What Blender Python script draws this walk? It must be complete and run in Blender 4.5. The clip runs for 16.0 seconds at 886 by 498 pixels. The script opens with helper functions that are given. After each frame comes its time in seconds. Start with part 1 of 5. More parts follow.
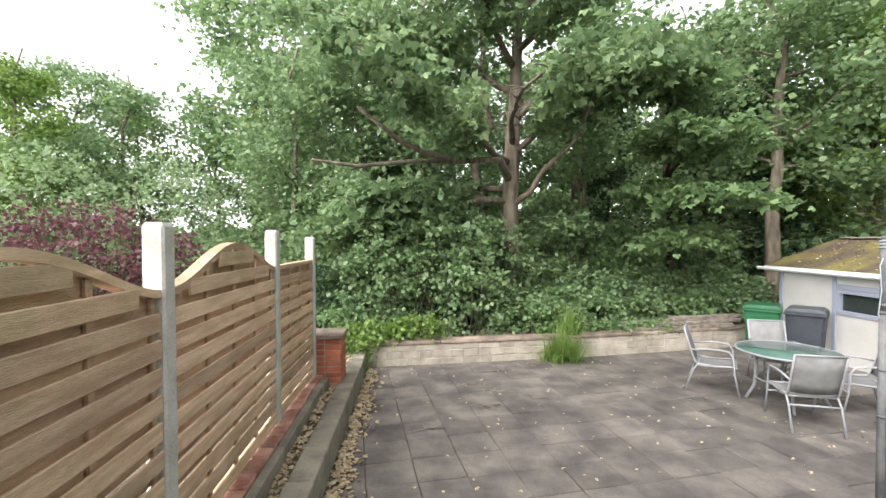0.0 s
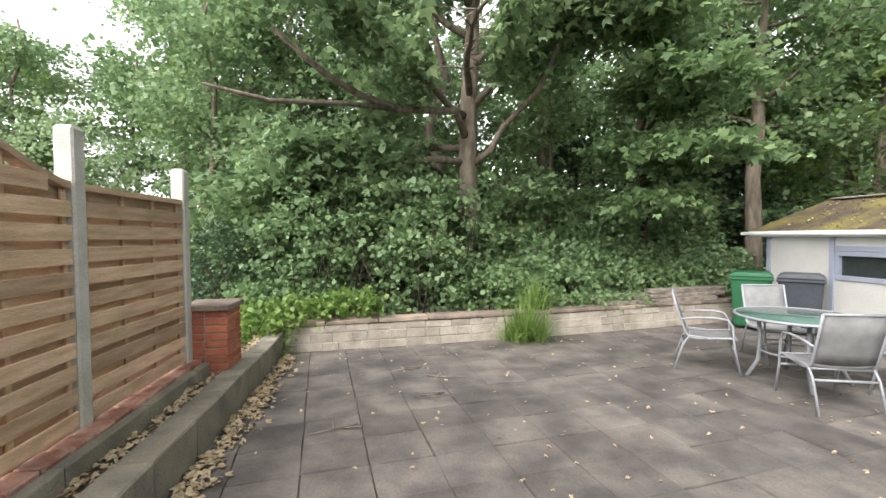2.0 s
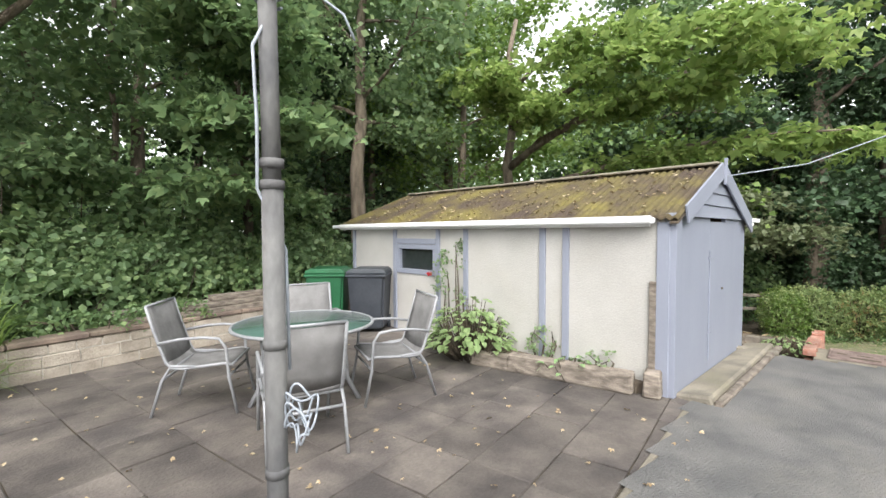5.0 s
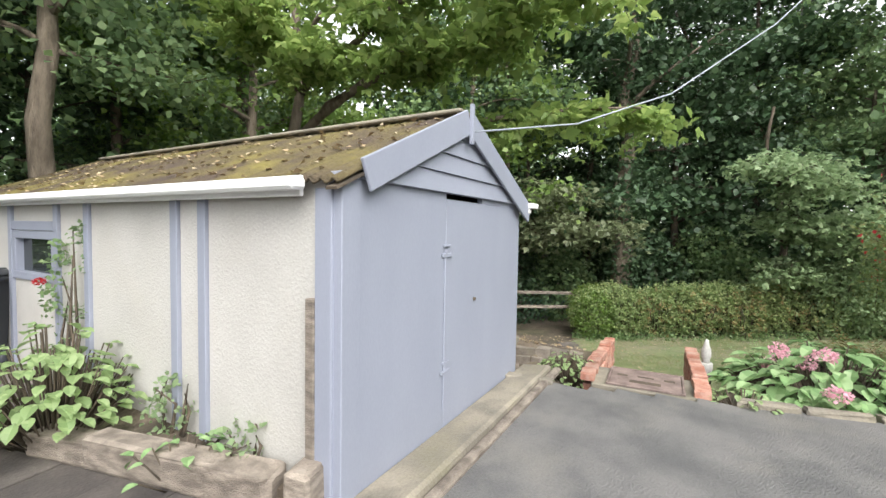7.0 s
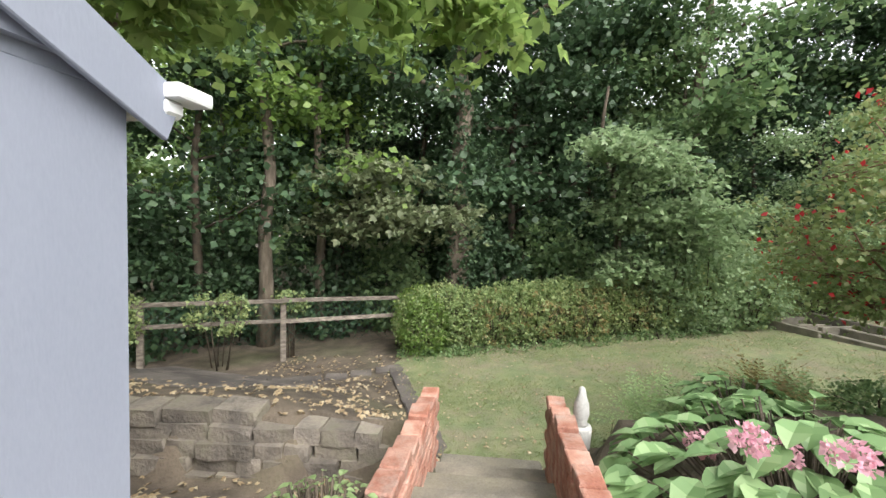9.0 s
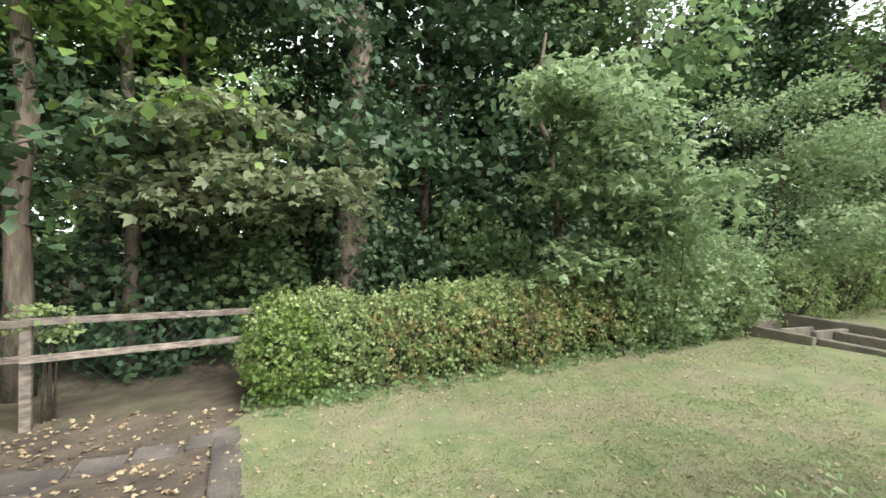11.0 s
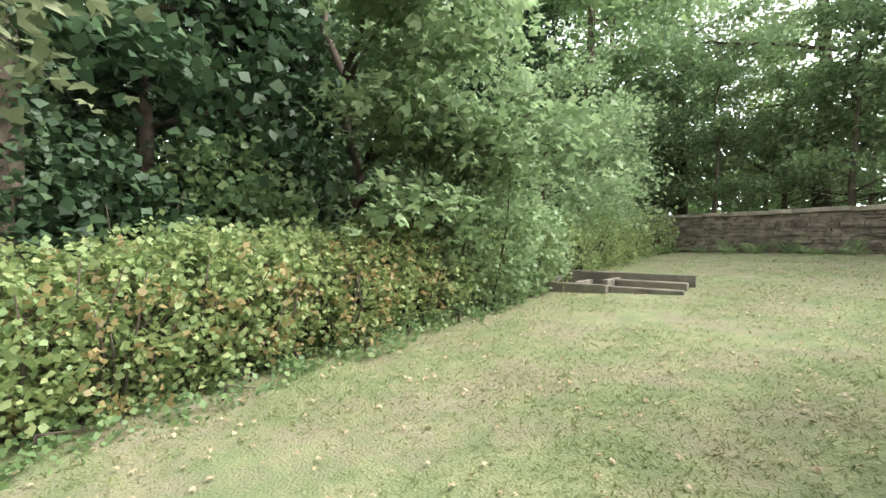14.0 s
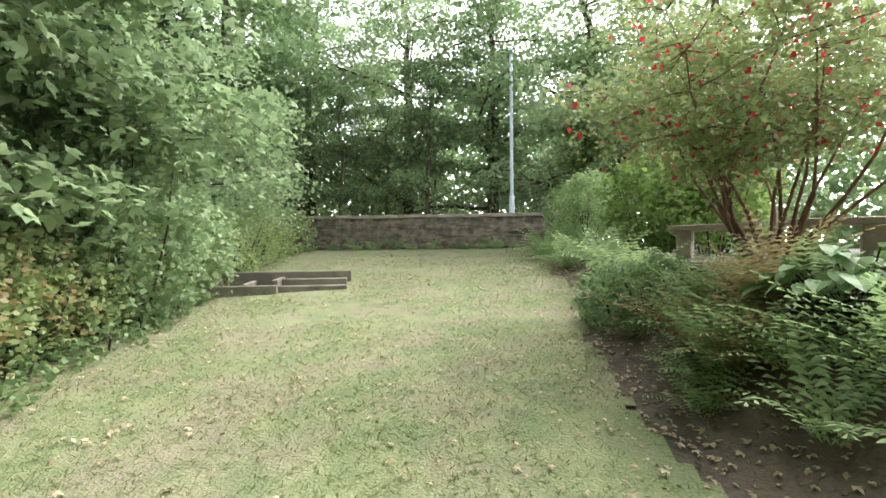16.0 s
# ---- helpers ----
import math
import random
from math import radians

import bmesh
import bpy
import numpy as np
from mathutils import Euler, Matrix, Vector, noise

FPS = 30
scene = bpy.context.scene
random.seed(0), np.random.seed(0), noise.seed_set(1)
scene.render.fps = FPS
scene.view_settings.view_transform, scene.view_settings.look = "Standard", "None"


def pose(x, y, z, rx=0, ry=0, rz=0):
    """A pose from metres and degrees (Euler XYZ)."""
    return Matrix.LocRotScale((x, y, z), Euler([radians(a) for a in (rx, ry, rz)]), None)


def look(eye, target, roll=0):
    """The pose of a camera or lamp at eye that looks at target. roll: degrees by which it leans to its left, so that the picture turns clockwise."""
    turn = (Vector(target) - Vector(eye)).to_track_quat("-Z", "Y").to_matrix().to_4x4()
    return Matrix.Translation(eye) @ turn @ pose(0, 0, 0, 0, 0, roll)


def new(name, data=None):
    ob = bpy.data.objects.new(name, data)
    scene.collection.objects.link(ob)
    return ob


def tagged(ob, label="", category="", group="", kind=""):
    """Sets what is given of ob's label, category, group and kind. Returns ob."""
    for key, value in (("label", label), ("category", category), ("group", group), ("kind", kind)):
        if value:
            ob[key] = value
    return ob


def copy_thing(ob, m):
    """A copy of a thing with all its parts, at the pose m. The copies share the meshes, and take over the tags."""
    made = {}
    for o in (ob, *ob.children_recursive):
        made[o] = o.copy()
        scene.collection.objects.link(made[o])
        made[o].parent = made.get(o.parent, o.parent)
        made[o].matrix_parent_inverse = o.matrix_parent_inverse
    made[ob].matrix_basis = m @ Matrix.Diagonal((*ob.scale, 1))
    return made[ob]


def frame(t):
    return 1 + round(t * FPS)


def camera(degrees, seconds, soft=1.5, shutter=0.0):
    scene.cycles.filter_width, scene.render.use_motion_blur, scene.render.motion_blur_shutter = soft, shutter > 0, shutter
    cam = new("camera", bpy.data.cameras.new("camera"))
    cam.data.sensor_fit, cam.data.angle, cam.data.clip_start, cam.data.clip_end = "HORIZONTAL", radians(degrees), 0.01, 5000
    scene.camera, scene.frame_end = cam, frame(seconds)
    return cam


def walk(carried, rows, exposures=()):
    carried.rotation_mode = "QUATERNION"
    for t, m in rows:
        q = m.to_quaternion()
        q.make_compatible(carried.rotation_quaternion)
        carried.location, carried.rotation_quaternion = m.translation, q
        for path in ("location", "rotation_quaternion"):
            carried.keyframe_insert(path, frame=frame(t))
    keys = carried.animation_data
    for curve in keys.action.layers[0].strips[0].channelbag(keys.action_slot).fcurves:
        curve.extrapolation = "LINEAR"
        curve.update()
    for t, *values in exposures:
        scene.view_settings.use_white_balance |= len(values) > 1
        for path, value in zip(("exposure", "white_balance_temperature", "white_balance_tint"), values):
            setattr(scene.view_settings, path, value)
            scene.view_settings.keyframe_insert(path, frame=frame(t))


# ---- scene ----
EXPOSURES = [(0, 1.9), (2.5, 1.8), (4.0, 1.65), (7.3, 1.7), (9.2, 1.8), (11.3, 2.15), (13.5, 2.4), (16, 2.45)]
cam = camera(91.0, 16.0)
PATH = [
    (0, (0.053, 0.608, 2.22), (-0.11, 2.601, 2.175), -0.2),
    (0.5, (0.092, 0.943, 2.031), (-0.072, 2.936, 1.982), -0.3),
    (1, (0.13, 1.265, 1.889), (-0.032, 3.258, 1.838), -0.3),
    (1.5, (0.233, 1.644, 1.797), (0.097, 3.638, 1.739), -0.4),
    (2, (0.391, 2.033, 1.612), (0.367, 4.032, 1.55), -0.5),
    (2.5, (0.664, 2.405, 1.576), (0.859, 4.394, 1.507), -0.6),
    (3, (0.996, 2.685, 1.574), (1.403, 4.641, 1.502), -0.7),
    (3.5, (1.352, 2.848, 1.559), (2.007, 4.736, 1.489), -0.5),
    (4, (1.757, 2.913, 1.552), (2.632, 4.711, 1.481), -0.5),
    (4.5, (2.248, 2.983, 1.527), (3.31, 4.676, 1.455), -0.3),
    (5, (2.861, 3.01, 1.499), (4.066, 4.604, 1.421), -0.2),
    (5.2, (3.116, 3.022, 1.484), (4.364, 4.583, 1.407), -0.2),
    (7.3, (5.839, 3.301, 1.365), (7.505, 4.405, 1.27), 1.0),
    (7.5, (6.115, 3.349, 1.343), (7.81, 4.406, 1.246), 1.0),
    (8, (6.777, 3.487, 1.301), (8.551, 4.405, 1.202), 1.1),
    (8.5, (7.472, 3.644, 1.258), (9.324, 4.392, 1.162), 1.2),
    (9, (8.242, 3.82, 1.216), (10.162, 4.373, 1.121), 1.4),
    (9.2, (8.553, 3.872, 1.198), (10.489, 4.365, 1.11), 1.4),
    (11.3, (11.233, 4.229, 0.693), (13.23, 4.331, 0.65), 1.5),
    (11.5, (11.398, 4.236, 0.636), (13.396, 4.302, 0.59), 1.5),
    (12, (11.755, 4.251, 0.484), (13.754, 4.185, 0.447), 1.4),
    (12.5, (12.074, 4.291, 0.334), (14.056, 4.026, 0.308), 1.2),
    (13, (12.345, 4.391, 0.22), (14.29, 3.927, 0.2), 1.3),
    (13.5, (12.631, 4.518, 0.114), (14.504, 3.817, 0.1), 1.3),
    (14, (12.93, 4.661, 0.095), (14.676, 3.685, 0.088), 0.9),
    (14.5, (13.183, 4.766, 0.08), (14.723, 3.49, 0.076), 0.9),
    (15, (13.316, 4.831, 0.086), (14.58, 3.281, 0.084), 0.4),
    (15.5, (13.414, 4.938, 0.105), (14.301, 3.146, 0.104), 0.1),
    (16, (13.473, 5.034, 0.111), (13.939, 3.089, 0.107), -0.3),
]
walk(cam, [(t, look(eye, target, roll)) for t, eye, target, roll in PATH], EXPOSURES)

# world and sun: overcast afternoon
world = bpy.data.worlds.new("world")
scene.world = world
world.use_nodes = True
wn, wl = world.node_tree.nodes, world.node_tree.links
sky = wn.new("ShaderNodeTexSky")
sky.sky_type, sky.sun_disc = "NISHITA", False
sky.sun_elevation, sky.sun_rotation = radians(45), radians(216)
pale = wn.new("ShaderNodeHueSaturation")
pale.inputs["Saturation"].default_value = 0.12
wl.new(sky.outputs["Color"], pale.inputs["Color"])
wl.new(pale.outputs["Color"], wn["Background"].inputs["Color"])
wn["Background"].inputs["Strength"].default_value = 0.15
sun = new("sun", bpy.data.lights.new("sun", "SUN"))
sun.data.energy, sun.data.angle, sun.data.color = 1.7, radians(55), (1.0, 0.97, 0.92)
sun.matrix_world = look((0, 0, 30), (0.58 * 30, 0.81 * 30, 0))

rng = np.random.default_rng(7)
rnd = random.Random(11)


# ---- materials ----
def mat(name, a, b, scale=6.0, rough=0.85, bump=0.3, fine=60.0, metal=0.0, vary=0.0, island=0.0, stain=None, stain_scale=1.2, stain_amount=0.5, stain_from=0.5, stretch=(1, 1, 1), coat=0.0, grain_depth=0.28):
    """A surface of two tones at one scale, fine grain at another, stains at a third."""
    m = bpy.data.materials.new(name)
    m.use_nodes = True
    n, l = m.node_tree.nodes, m.node_tree.links
    p = n["Principled BSDF"]
    p.inputs["Roughness"].default_value, p.inputs["Metallic"].default_value = rough, metal
    p.inputs["Coat Weight"].default_value = coat
    co, mp = n.new("ShaderNodeTexCoord"), n.new("ShaderNodeMapping")
    mp.inputs["Scale"].default_value = stretch
    geo = n.new("ShaderNodeNewGeometry")
    l.new(geo.outputs["Position"], mp.inputs["Vector"])
    big, small = n.new("ShaderNodeTexNoise"), n.new("ShaderNodeTexNoise")
    big.inputs["Scale"].default_value, big.inputs["Detail"].default_value = scale, 5
    small.inputs["Scale"].default_value, small.inputs["Detail"].default_value = fine, 4
    for x in (big, small):
        l.new(mp.outputs["Vector"], x.inputs["Vector"])
    ramp = n.new("ShaderNodeValToRGB")
    ramp.color_ramp.elements[0].position, ramp.color_ramp.elements[1].position = 0.36, 0.64
    ramp.color_ramp.elements[0].color, ramp.color_ramp.elements[1].color = (*a, 1), (*b, 1)
    l.new(big.outputs["Fac"], ramp.inputs["Fac"])
    col = ramp.outputs["Color"]
    if stain:
        st, sr, mx = n.new("ShaderNodeTexNoise"), n.new("ShaderNodeValToRGB"), n.new("ShaderNodeMixRGB")
        st.inputs["Scale"].default_value, st.inputs["Detail"].default_value, st.inputs["Roughness"].default_value = stain_scale, 7, 0.65
        l.new(geo.outputs["Position"], st.inputs["Vector"])
        sr.color_ramp.elements[0].position, sr.color_ramp.elements[1].position = stain_from, stain_from + 0.18
        sr.color_ramp.elements[1].color = (stain_amount,) * 3 + (1,)
        l.new(st.outputs["Fac"], sr.inputs["Fac"])
        l.new(sr.outputs["Color"], mx.inputs["Fac"])
        l.new(col, mx.inputs["Color1"])
        mx.inputs["Color2"].default_value = (*stain, 1)
        col = mx.outputs["Color"]
    grain = n.new("ShaderNodeMapRange")
    grain.inputs["To Min"].default_value, grain.inputs["To Max"].default_value = 1 - grain_depth, 1 + grain_depth
    l.new(small.outputs["Fac"], grain.inputs["Value"])
    hs = n.new("ShaderNodeHueSaturation")
    l.new(col, hs.inputs["Color"])
    value = grain.outputs["Result"]
    if vary or island:
        mr, mul = n.new("ShaderNodeMapRange"), n.new("ShaderNodeMath")
        src = n.new("ShaderNodeObjectInfo").outputs["Random"] if vary else geo.outputs["Random Per Island"]
        v = vary or island
        mr.inputs["To Min"].default_value, mr.inputs["To Max"].default_value = 1 - v, 1 + v
        mul.operation = "MULTIPLY"
        l.new(src, mr.inputs["Value"])
        l.new(value, mul.inputs[0])
        l.new(mr.outputs["Result"], mul.inputs[1])
        value = mul.outputs["Value"]
    l.new(value, hs.inputs["Value"])
    l.new(hs.outputs["Color"], p.inputs["Base Color"])
    if bump:
        bp = n.new("ShaderNodeBump")
        bp.inputs["Strength"].default_value, bp.inputs["Distance"].default_value = bump, 0.02
        l.new(small.outputs["Fac"], bp.inputs["Height"])
        l.new(bp.outputs["Normal"], p.inputs["Normal"])
    return m


def leaf_mat(name, a, b, c, thin=0.5, rough=0.5):
    """Leaves: three tones spread over the single leaves, partly letting light through."""
    m = bpy.data.materials.new(name)
    m.use_nodes = True
    n, l = m.node_tree.nodes, m.node_tree.links
    p = n["Principled BSDF"]
    p.inputs["Roughness"].default_value = rough
    geo, ramp, tr, mix = n.new("ShaderNodeNewGeometry"), n.new("ShaderNodeValToRGB"), n.new("ShaderNodeBsdfTranslucent"), n.new("ShaderNodeMixShader")
    e = ramp.color_ramp.elements
    e[0].color, e[1].color = (*a, 1), (*c, 1)
    e.new(0.55).color = (*b, 1)
    nz, add = n.new("ShaderNodeTexNoise"), n.new("ShaderNodeMath")
    nz.inputs["Scale"].default_value = 0.5
    l.new(geo.outputs["Position"], nz.inputs["Vector"])
    add.operation = "MULTIPLY_ADD"
    add.inputs[1].default_value = 0.6
    l.new(geo.outputs["Random Per Island"], add.inputs[0])
    half = n.new("ShaderNodeMath")
    half.operation = "MULTIPLY"
    half.inputs[1].default_value = 0.42
    l.new(nz.outputs["Fac"], half.inputs[0])
    l.new(half.outputs["Value"], add.inputs[2])
    l.new(add.outputs["Value"], ramp.inputs["Fac"])
    l.new(ramp.outputs["Color"], p.inputs["Base Color"])
    l.new(ramp.outputs["Color"], tr.inputs["Color"])
    mix.inputs["Fac"].default_value = thin
    l.new(p.outputs["BSDF"], mix.inputs[1])
    l.new(tr.outputs["BSDF"], mix.inputs[2])
    l.new(mix.outputs["Shader"], n["Material Output"].inputs["Surface"])
    return m


M_SOIL = mat("soil", (0.07, 0.055, 0.042), (0.15, 0.118, 0.088), 3, 0.95, 0.8, 40, stain=(0.07, 0.09, 0.03), stain_scale=0.6)
M_LAWN = mat("lawn_turf", (0.155, 0.195, 0.09), (0.24, 0.26, 0.13), 3.5, 0.95, 0.8, 70, stain=(0.27, 0.22, 0.165), stain_scale=1.6, stain_amount=0.62, stain_from=0.44)
M_ASPHALT = mat("asphalt", (0.10, 0.10, 0.10), (0.165, 0.16, 0.155), 2.2, 0.9, 0.9, 70, stain=(0.20, 0.19, 0.17), stain_scale=1.5)
M_SLAB = mat("slab_concrete", (0.072, 0.062, 0.058), (0.150, 0.130, 0.115), 2.6, 0.85, 0.5, 45, vary=0.2, stain=(0.045, 0.040, 0.040), stain_scale=0.9, stain_amount=0.8)
M_JOINT = mat("joint_dirt", (0.03, 0.026, 0.02), (0.075, 0.06, 0.04), 5, 0.95, 0.6, 50)
M_STONE = mat("pale_stone", (0.30, 0.26, 0.215), (0.42, 0.37, 0.31), 4, 0.9, 0.6, 50, vary=0.12, stain=(0.20, 0.17, 0.13), stain_scale=2.2, stain_amount=0.6)
M_COPE = mat("coping_stone", (0.16, 0.12, 0.10), (0.30, 0.23, 0.18), 4, 0.9, 0.5, 50, vary=0.2, stain=(0.08, 0.08, 0.05), stain_scale=3)
M_KERB = mat("old_concrete", (0.15, 0.135, 0.11), (0.27, 0.24, 0.19), 4, 0.9, 0.5, 60, vary=0.12, stain=(0.09, 0.09, 0.045), stain_scale=2)
M_BRICK = mat("red_brick", (0.34, 0.095, 0.05), (0.46, 0.16, 0.09), 8, 0.85, 0.5, 70, vary=0.2)
M_BRICK_OLD = mat("worn_brick", (0.30, 0.12, 0.08), (0.45, 0.26, 0.20), 8, 0.85, 0.5, 70, vary=0.25, stain=(0.36, 0.32, 0.28), stain_scale=7)
M_MORTAR = mat("mortar", (0.35, 0.32, 0.28), (0.45, 0.42, 0.37), 9, 0.95, 0.4, 60)
M_FENCE = mat("fence_wood", (0.46, 0.31, 0.20), (0.64, 0.46, 0.315), 2.5, 0.85, 0.5, 30, vary=0.26, stain=(0.26, 0.25, 0.12), stain_scale=1.1, stain_amount=0.6, stretch=(3, 1, 9))
M_POST = mat("post_concrete", (0.42, 0.40, 0.36), (0.54, 0.52, 0.48), 5, 0.9, 0.35, 80, stain=(0.33, 0.33, 0.24), stain_scale=2)
M_WHITE = mat("white_render", (0.405, 0.392, 0.37), (0.465, 0.452, 0.43), 1.5, 0.85, 0.25, 60, grain_depth=0.12, stain=(0.43, 0.40, 0.35), stain_scale=1.4, stain_amount=0.25)
M_GREY = mat("grey_paint", (0.232, 0.250, 0.308), (0.250, 0.268, 0.328), 0.7, 0.6, 0.06, 30, stretch=(4, 4, 1.2), grain_depth=0.08)
M_ROOF = mat("mossy_sheet", (0.06, 0.043, 0.032), (0.15, 0.125, 0.035), 2.2, 0.95, 1.0, 28, stain=(0.06, 0.042, 0.034), stain_scale=1.3, stain_amount=0.9)
M_PLASTIC_W = mat("white_plastic", (0.72, 0.73, 0.74), (0.80, 0.80, 0.80), 2, 0.4, 0.0, 30, grain_depth=0.05)
M_GLASS_DARK = mat("window_glass", (0.02, 0.025, 0.025), (0.035, 0.04, 0.04), 2, 0.04, 0.0, 20)
M_ALU = mat("grey_metal", (0.24, 0.245, 0.26), (0.30, 0.305, 0.32), 4, 0.5, 0.05, 60, metal=0.1)
M_MESH = mat("grey_mesh_fabric", (0.16, 0.156, 0.156), (0.21, 0.206, 0.206), 9, 0.8, 0.35, 220)
M_TABLE = mat("green_glass", (0.055, 0.105, 0.088), (0.085, 0.14, 0.12), 3, 0.12, 0.02, 40)
M_BIN_G = mat("green_plastic", (0.011, 0.083, 0.033), (0.017, 0.105, 0.044), 3, 0.45, 0.05, 30)
M_BIN_K = mat("dark_plastic", (0.03, 0.035, 0.045), (0.05, 0.055, 0.065), 3, 0.45, 0.05, 30)
M_TIMBER = mat("weathered_timber", (0.13, 0.108, 0.09), (0.28, 0.24, 0.20), 4, 0.9, 0.6, 40, vary=0.2, stretch=(2, 2, 6))
M_POLE = mat("galvanised_pole", (0.065, 0.065, 0.07), (0.15, 0.148, 0.145), 7, 0.8, 0.2, 50, stain=(0.07, 0.065, 0.065), stain_scale=4, metal=0.0, stretch=(1, 1, 0.5))
M_LAMP = mat("lamp_column_paint", (0.50, 0.56, 0.64), (0.58, 0.63, 0.70), 2, 0.5, 0.05, 30)
M_CABLE = mat("cable", (0.26, 0.29, 0.33), (0.34, 0.37, 0.42), 8, 0.5, 0.0, 30)
M_BARK = mat("bark", (0.10, 0.08, 0.06), (0.21, 0.17, 0.13), 5, 0.95, 1.0, 30, stretch=(2, 2, 0.5))
M_TWIG = mat("dark_bark", (0.05, 0.04, 0.03), (0.11, 0.085, 0.06), 6, 0.95, 0.6, 40)
M_DRYSTONE = mat("dry_stone", (0.13, 0.105, 0.085), (0.28, 0.235, 0.19), 5, 0.95, 0.7, 40, island=0.3, vary=0.0)
M_ROCK = mat("garden_stone", (0.12, 0.105, 0.09), (0.24, 0.205, 0.17), 5, 0.95, 0.7, 40, vary=0.25, stain=(0.10, 0.11, 0.06), stain_scale=5)
M_STATUE = mat("cast_stone", (0.400, 0.392, 0.376), (0.496, 0.488, 0.464), 9, 0.9, 0.3, 60)
M_WIRE = mat("green_wire", (0.03, 0.10, 0.07), (0.04, 0.13, 0.09), 9, 0.5, 0.0, 30)

L_SYC = leaf_mat("sycamore_leaf", (0.12, 0.20, 0.10), (0.21, 0.31, 0.15), (0.38, 0.48, 0.22))
L_PALE = leaf_mat("pale_sycamore_leaf", (0.13, 0.17, 0.085), (0.21, 0.25, 0.135), (0.32, 0.345, 0.20))
L_MID = leaf_mat("woodland_leaf", (0.11, 0.19, 0.09), (0.20, 0.305, 0.135), (0.37, 0.47, 0.205))
L_LIME = leaf_mat("lime_leaf", (0.15, 0.24, 0.07), (0.27, 0.38, 0.11), (0.46, 0.54, 0.19), 0.6)
L_LIGHT = leaf_mat("light_leaf", (0.117, 0.195, 0.052), (0.182, 0.286, 0.072), (0.312, 0.416, 0.104))
L_DARK = leaf_mat("dark_leaf", (0.035, 0.068, 0.034), (0.060, 0.112, 0.052), (0.115, 0.175, 0.080), 0.25)
L_GREYG = leaf_mat("grey_green_leaf", (0.18, 0.27, 0.13), (0.28, 0.385, 0.20), (0.42, 0.50, 0.29))
L_HEDGE = leaf_mat("bramble_leaf", (0.16, 0.25, 0.11), (0.33, 0.42, 0.18), (0.56, 0.58, 0.28))
L_BROWN = leaf_mat("rusty_leaf", (0.228, 0.176, 0.088), (0.351, 0.281, 0.132), (0.491, 0.386, 0.176))
L_PURPLE = leaf_mat("purple_leaf", (0.080, 0.035, 0.048), (0.160, 0.064, 0.080), (0.256, 0.128, 0.128))
L_FERN = leaf_mat("fern_leaf", (0.20, 0.30, 0.125), (0.31, 0.43, 0.19), (0.47, 0.57, 0.31))
L_BIG = leaf_mat("broad_leaf", (0.13, 0.24, 0.095), (0.23, 0.37, 0.155), (0.42, 0.55, 0.30), 0.3, 0.5)
L_GRASS = leaf_mat("grass_blade", (0.165, 0.21, 0.08), (0.23, 0.275, 0.11), (0.335, 0.34, 0.18))
L_DEAD = leaf_mat("fallen_leaf", (0.26, 0.17, 0.09), (0.40, 0.31, 0.19), (0.58, 0.52, 0.38), 0.1, 0.7)
L_PINK = leaf_mat("pink_petal", (0.713, 0.345, 0.460), (0.828, 0.483, 0.575), (0.920, 0.667, 0.713))
L_RED = leaf_mat("red_petal", (0.45, 0.02, 0.03), (0.58, 0.04, 0.05), (0.68, 0.09, 0.10))


# ---- mesh helpers ----
def mesh_of(name, verts, faces):
    me = bpy.data.meshes.new(name)
    me.from_pydata([tuple(v) for v in verts], [], faces)
    me.update()
    return me


def quads_mesh(name, v):
    """A mesh of loose quads from an array (n, 4, 3)."""
    n = len(v)
    me = bpy.data.meshes.new(name)
    me.vertices.add(4 * n)
    me.vertices.foreach_set("co", v.reshape(-1).astype(np.float32))
    me.loops.add(4 * n)
    me.loops.foreach_set("vertex_index", np.arange(4 * n, dtype=np.int32))
    me.polygons.add(n)
    me.polygons.foreach_set("loop_start", np.arange(0, 4 * n, 4, dtype=np.int32))
    me.polygons.foreach_set("loop_total", np.full(n, 4, dtype=np.int32))
    me.update(calc_edges=True)
    return me


def thing(name, me=None, material=None, m=None, label="", category="", group="", kind=""):
    ob = new(name, me)
    if material and me and not me.materials:
        me.materials.append(material)
    if m is not None:
        ob.matrix_world = m
    return tagged(ob, label, category, group, kind)


def part(name, me, material, parent, label="", m=None, kind=""):
    ob = new(name, me)
    if material and not me.materials:
        me.materials.append(material)
    ob.parent = parent
    if m is not None:
        ob.matrix_basis = m
    return tagged(ob, label, kind=kind)


def bm_mesh(bm, name):
    me = bpy.data.meshes.new(name)
    bm.to_mesh(me)
    bm.free()
    return me


def box_mesh(sx, sy, sz, bevel=0.0, z0=0.0, rough=0.0, segments=1):
    """A block centred on x and y that stands on z0."""
    bm = bmesh.new()
    bmesh.ops.create_cube(bm, size=1)
    bmesh.ops.scale(bm, vec=(sx, sy, sz), verts=bm.verts)
    bmesh.ops.translate(bm, vec=(0, 0, z0 + sz / 2), verts=bm.verts)
    if bevel:
        bmesh.ops.bevel(bm, geom=bm.edges[:], offset=bevel, segments=segments, affect="EDGES", profile=0.6)
    if rough:
        for v in bm.verts:
            v.co += Vector((rnd.uniform(-1, 1), rnd.uniform(-1, 1), rnd.uniform(-1, 1))) * rough
    return bm_mesh(bm, "block")


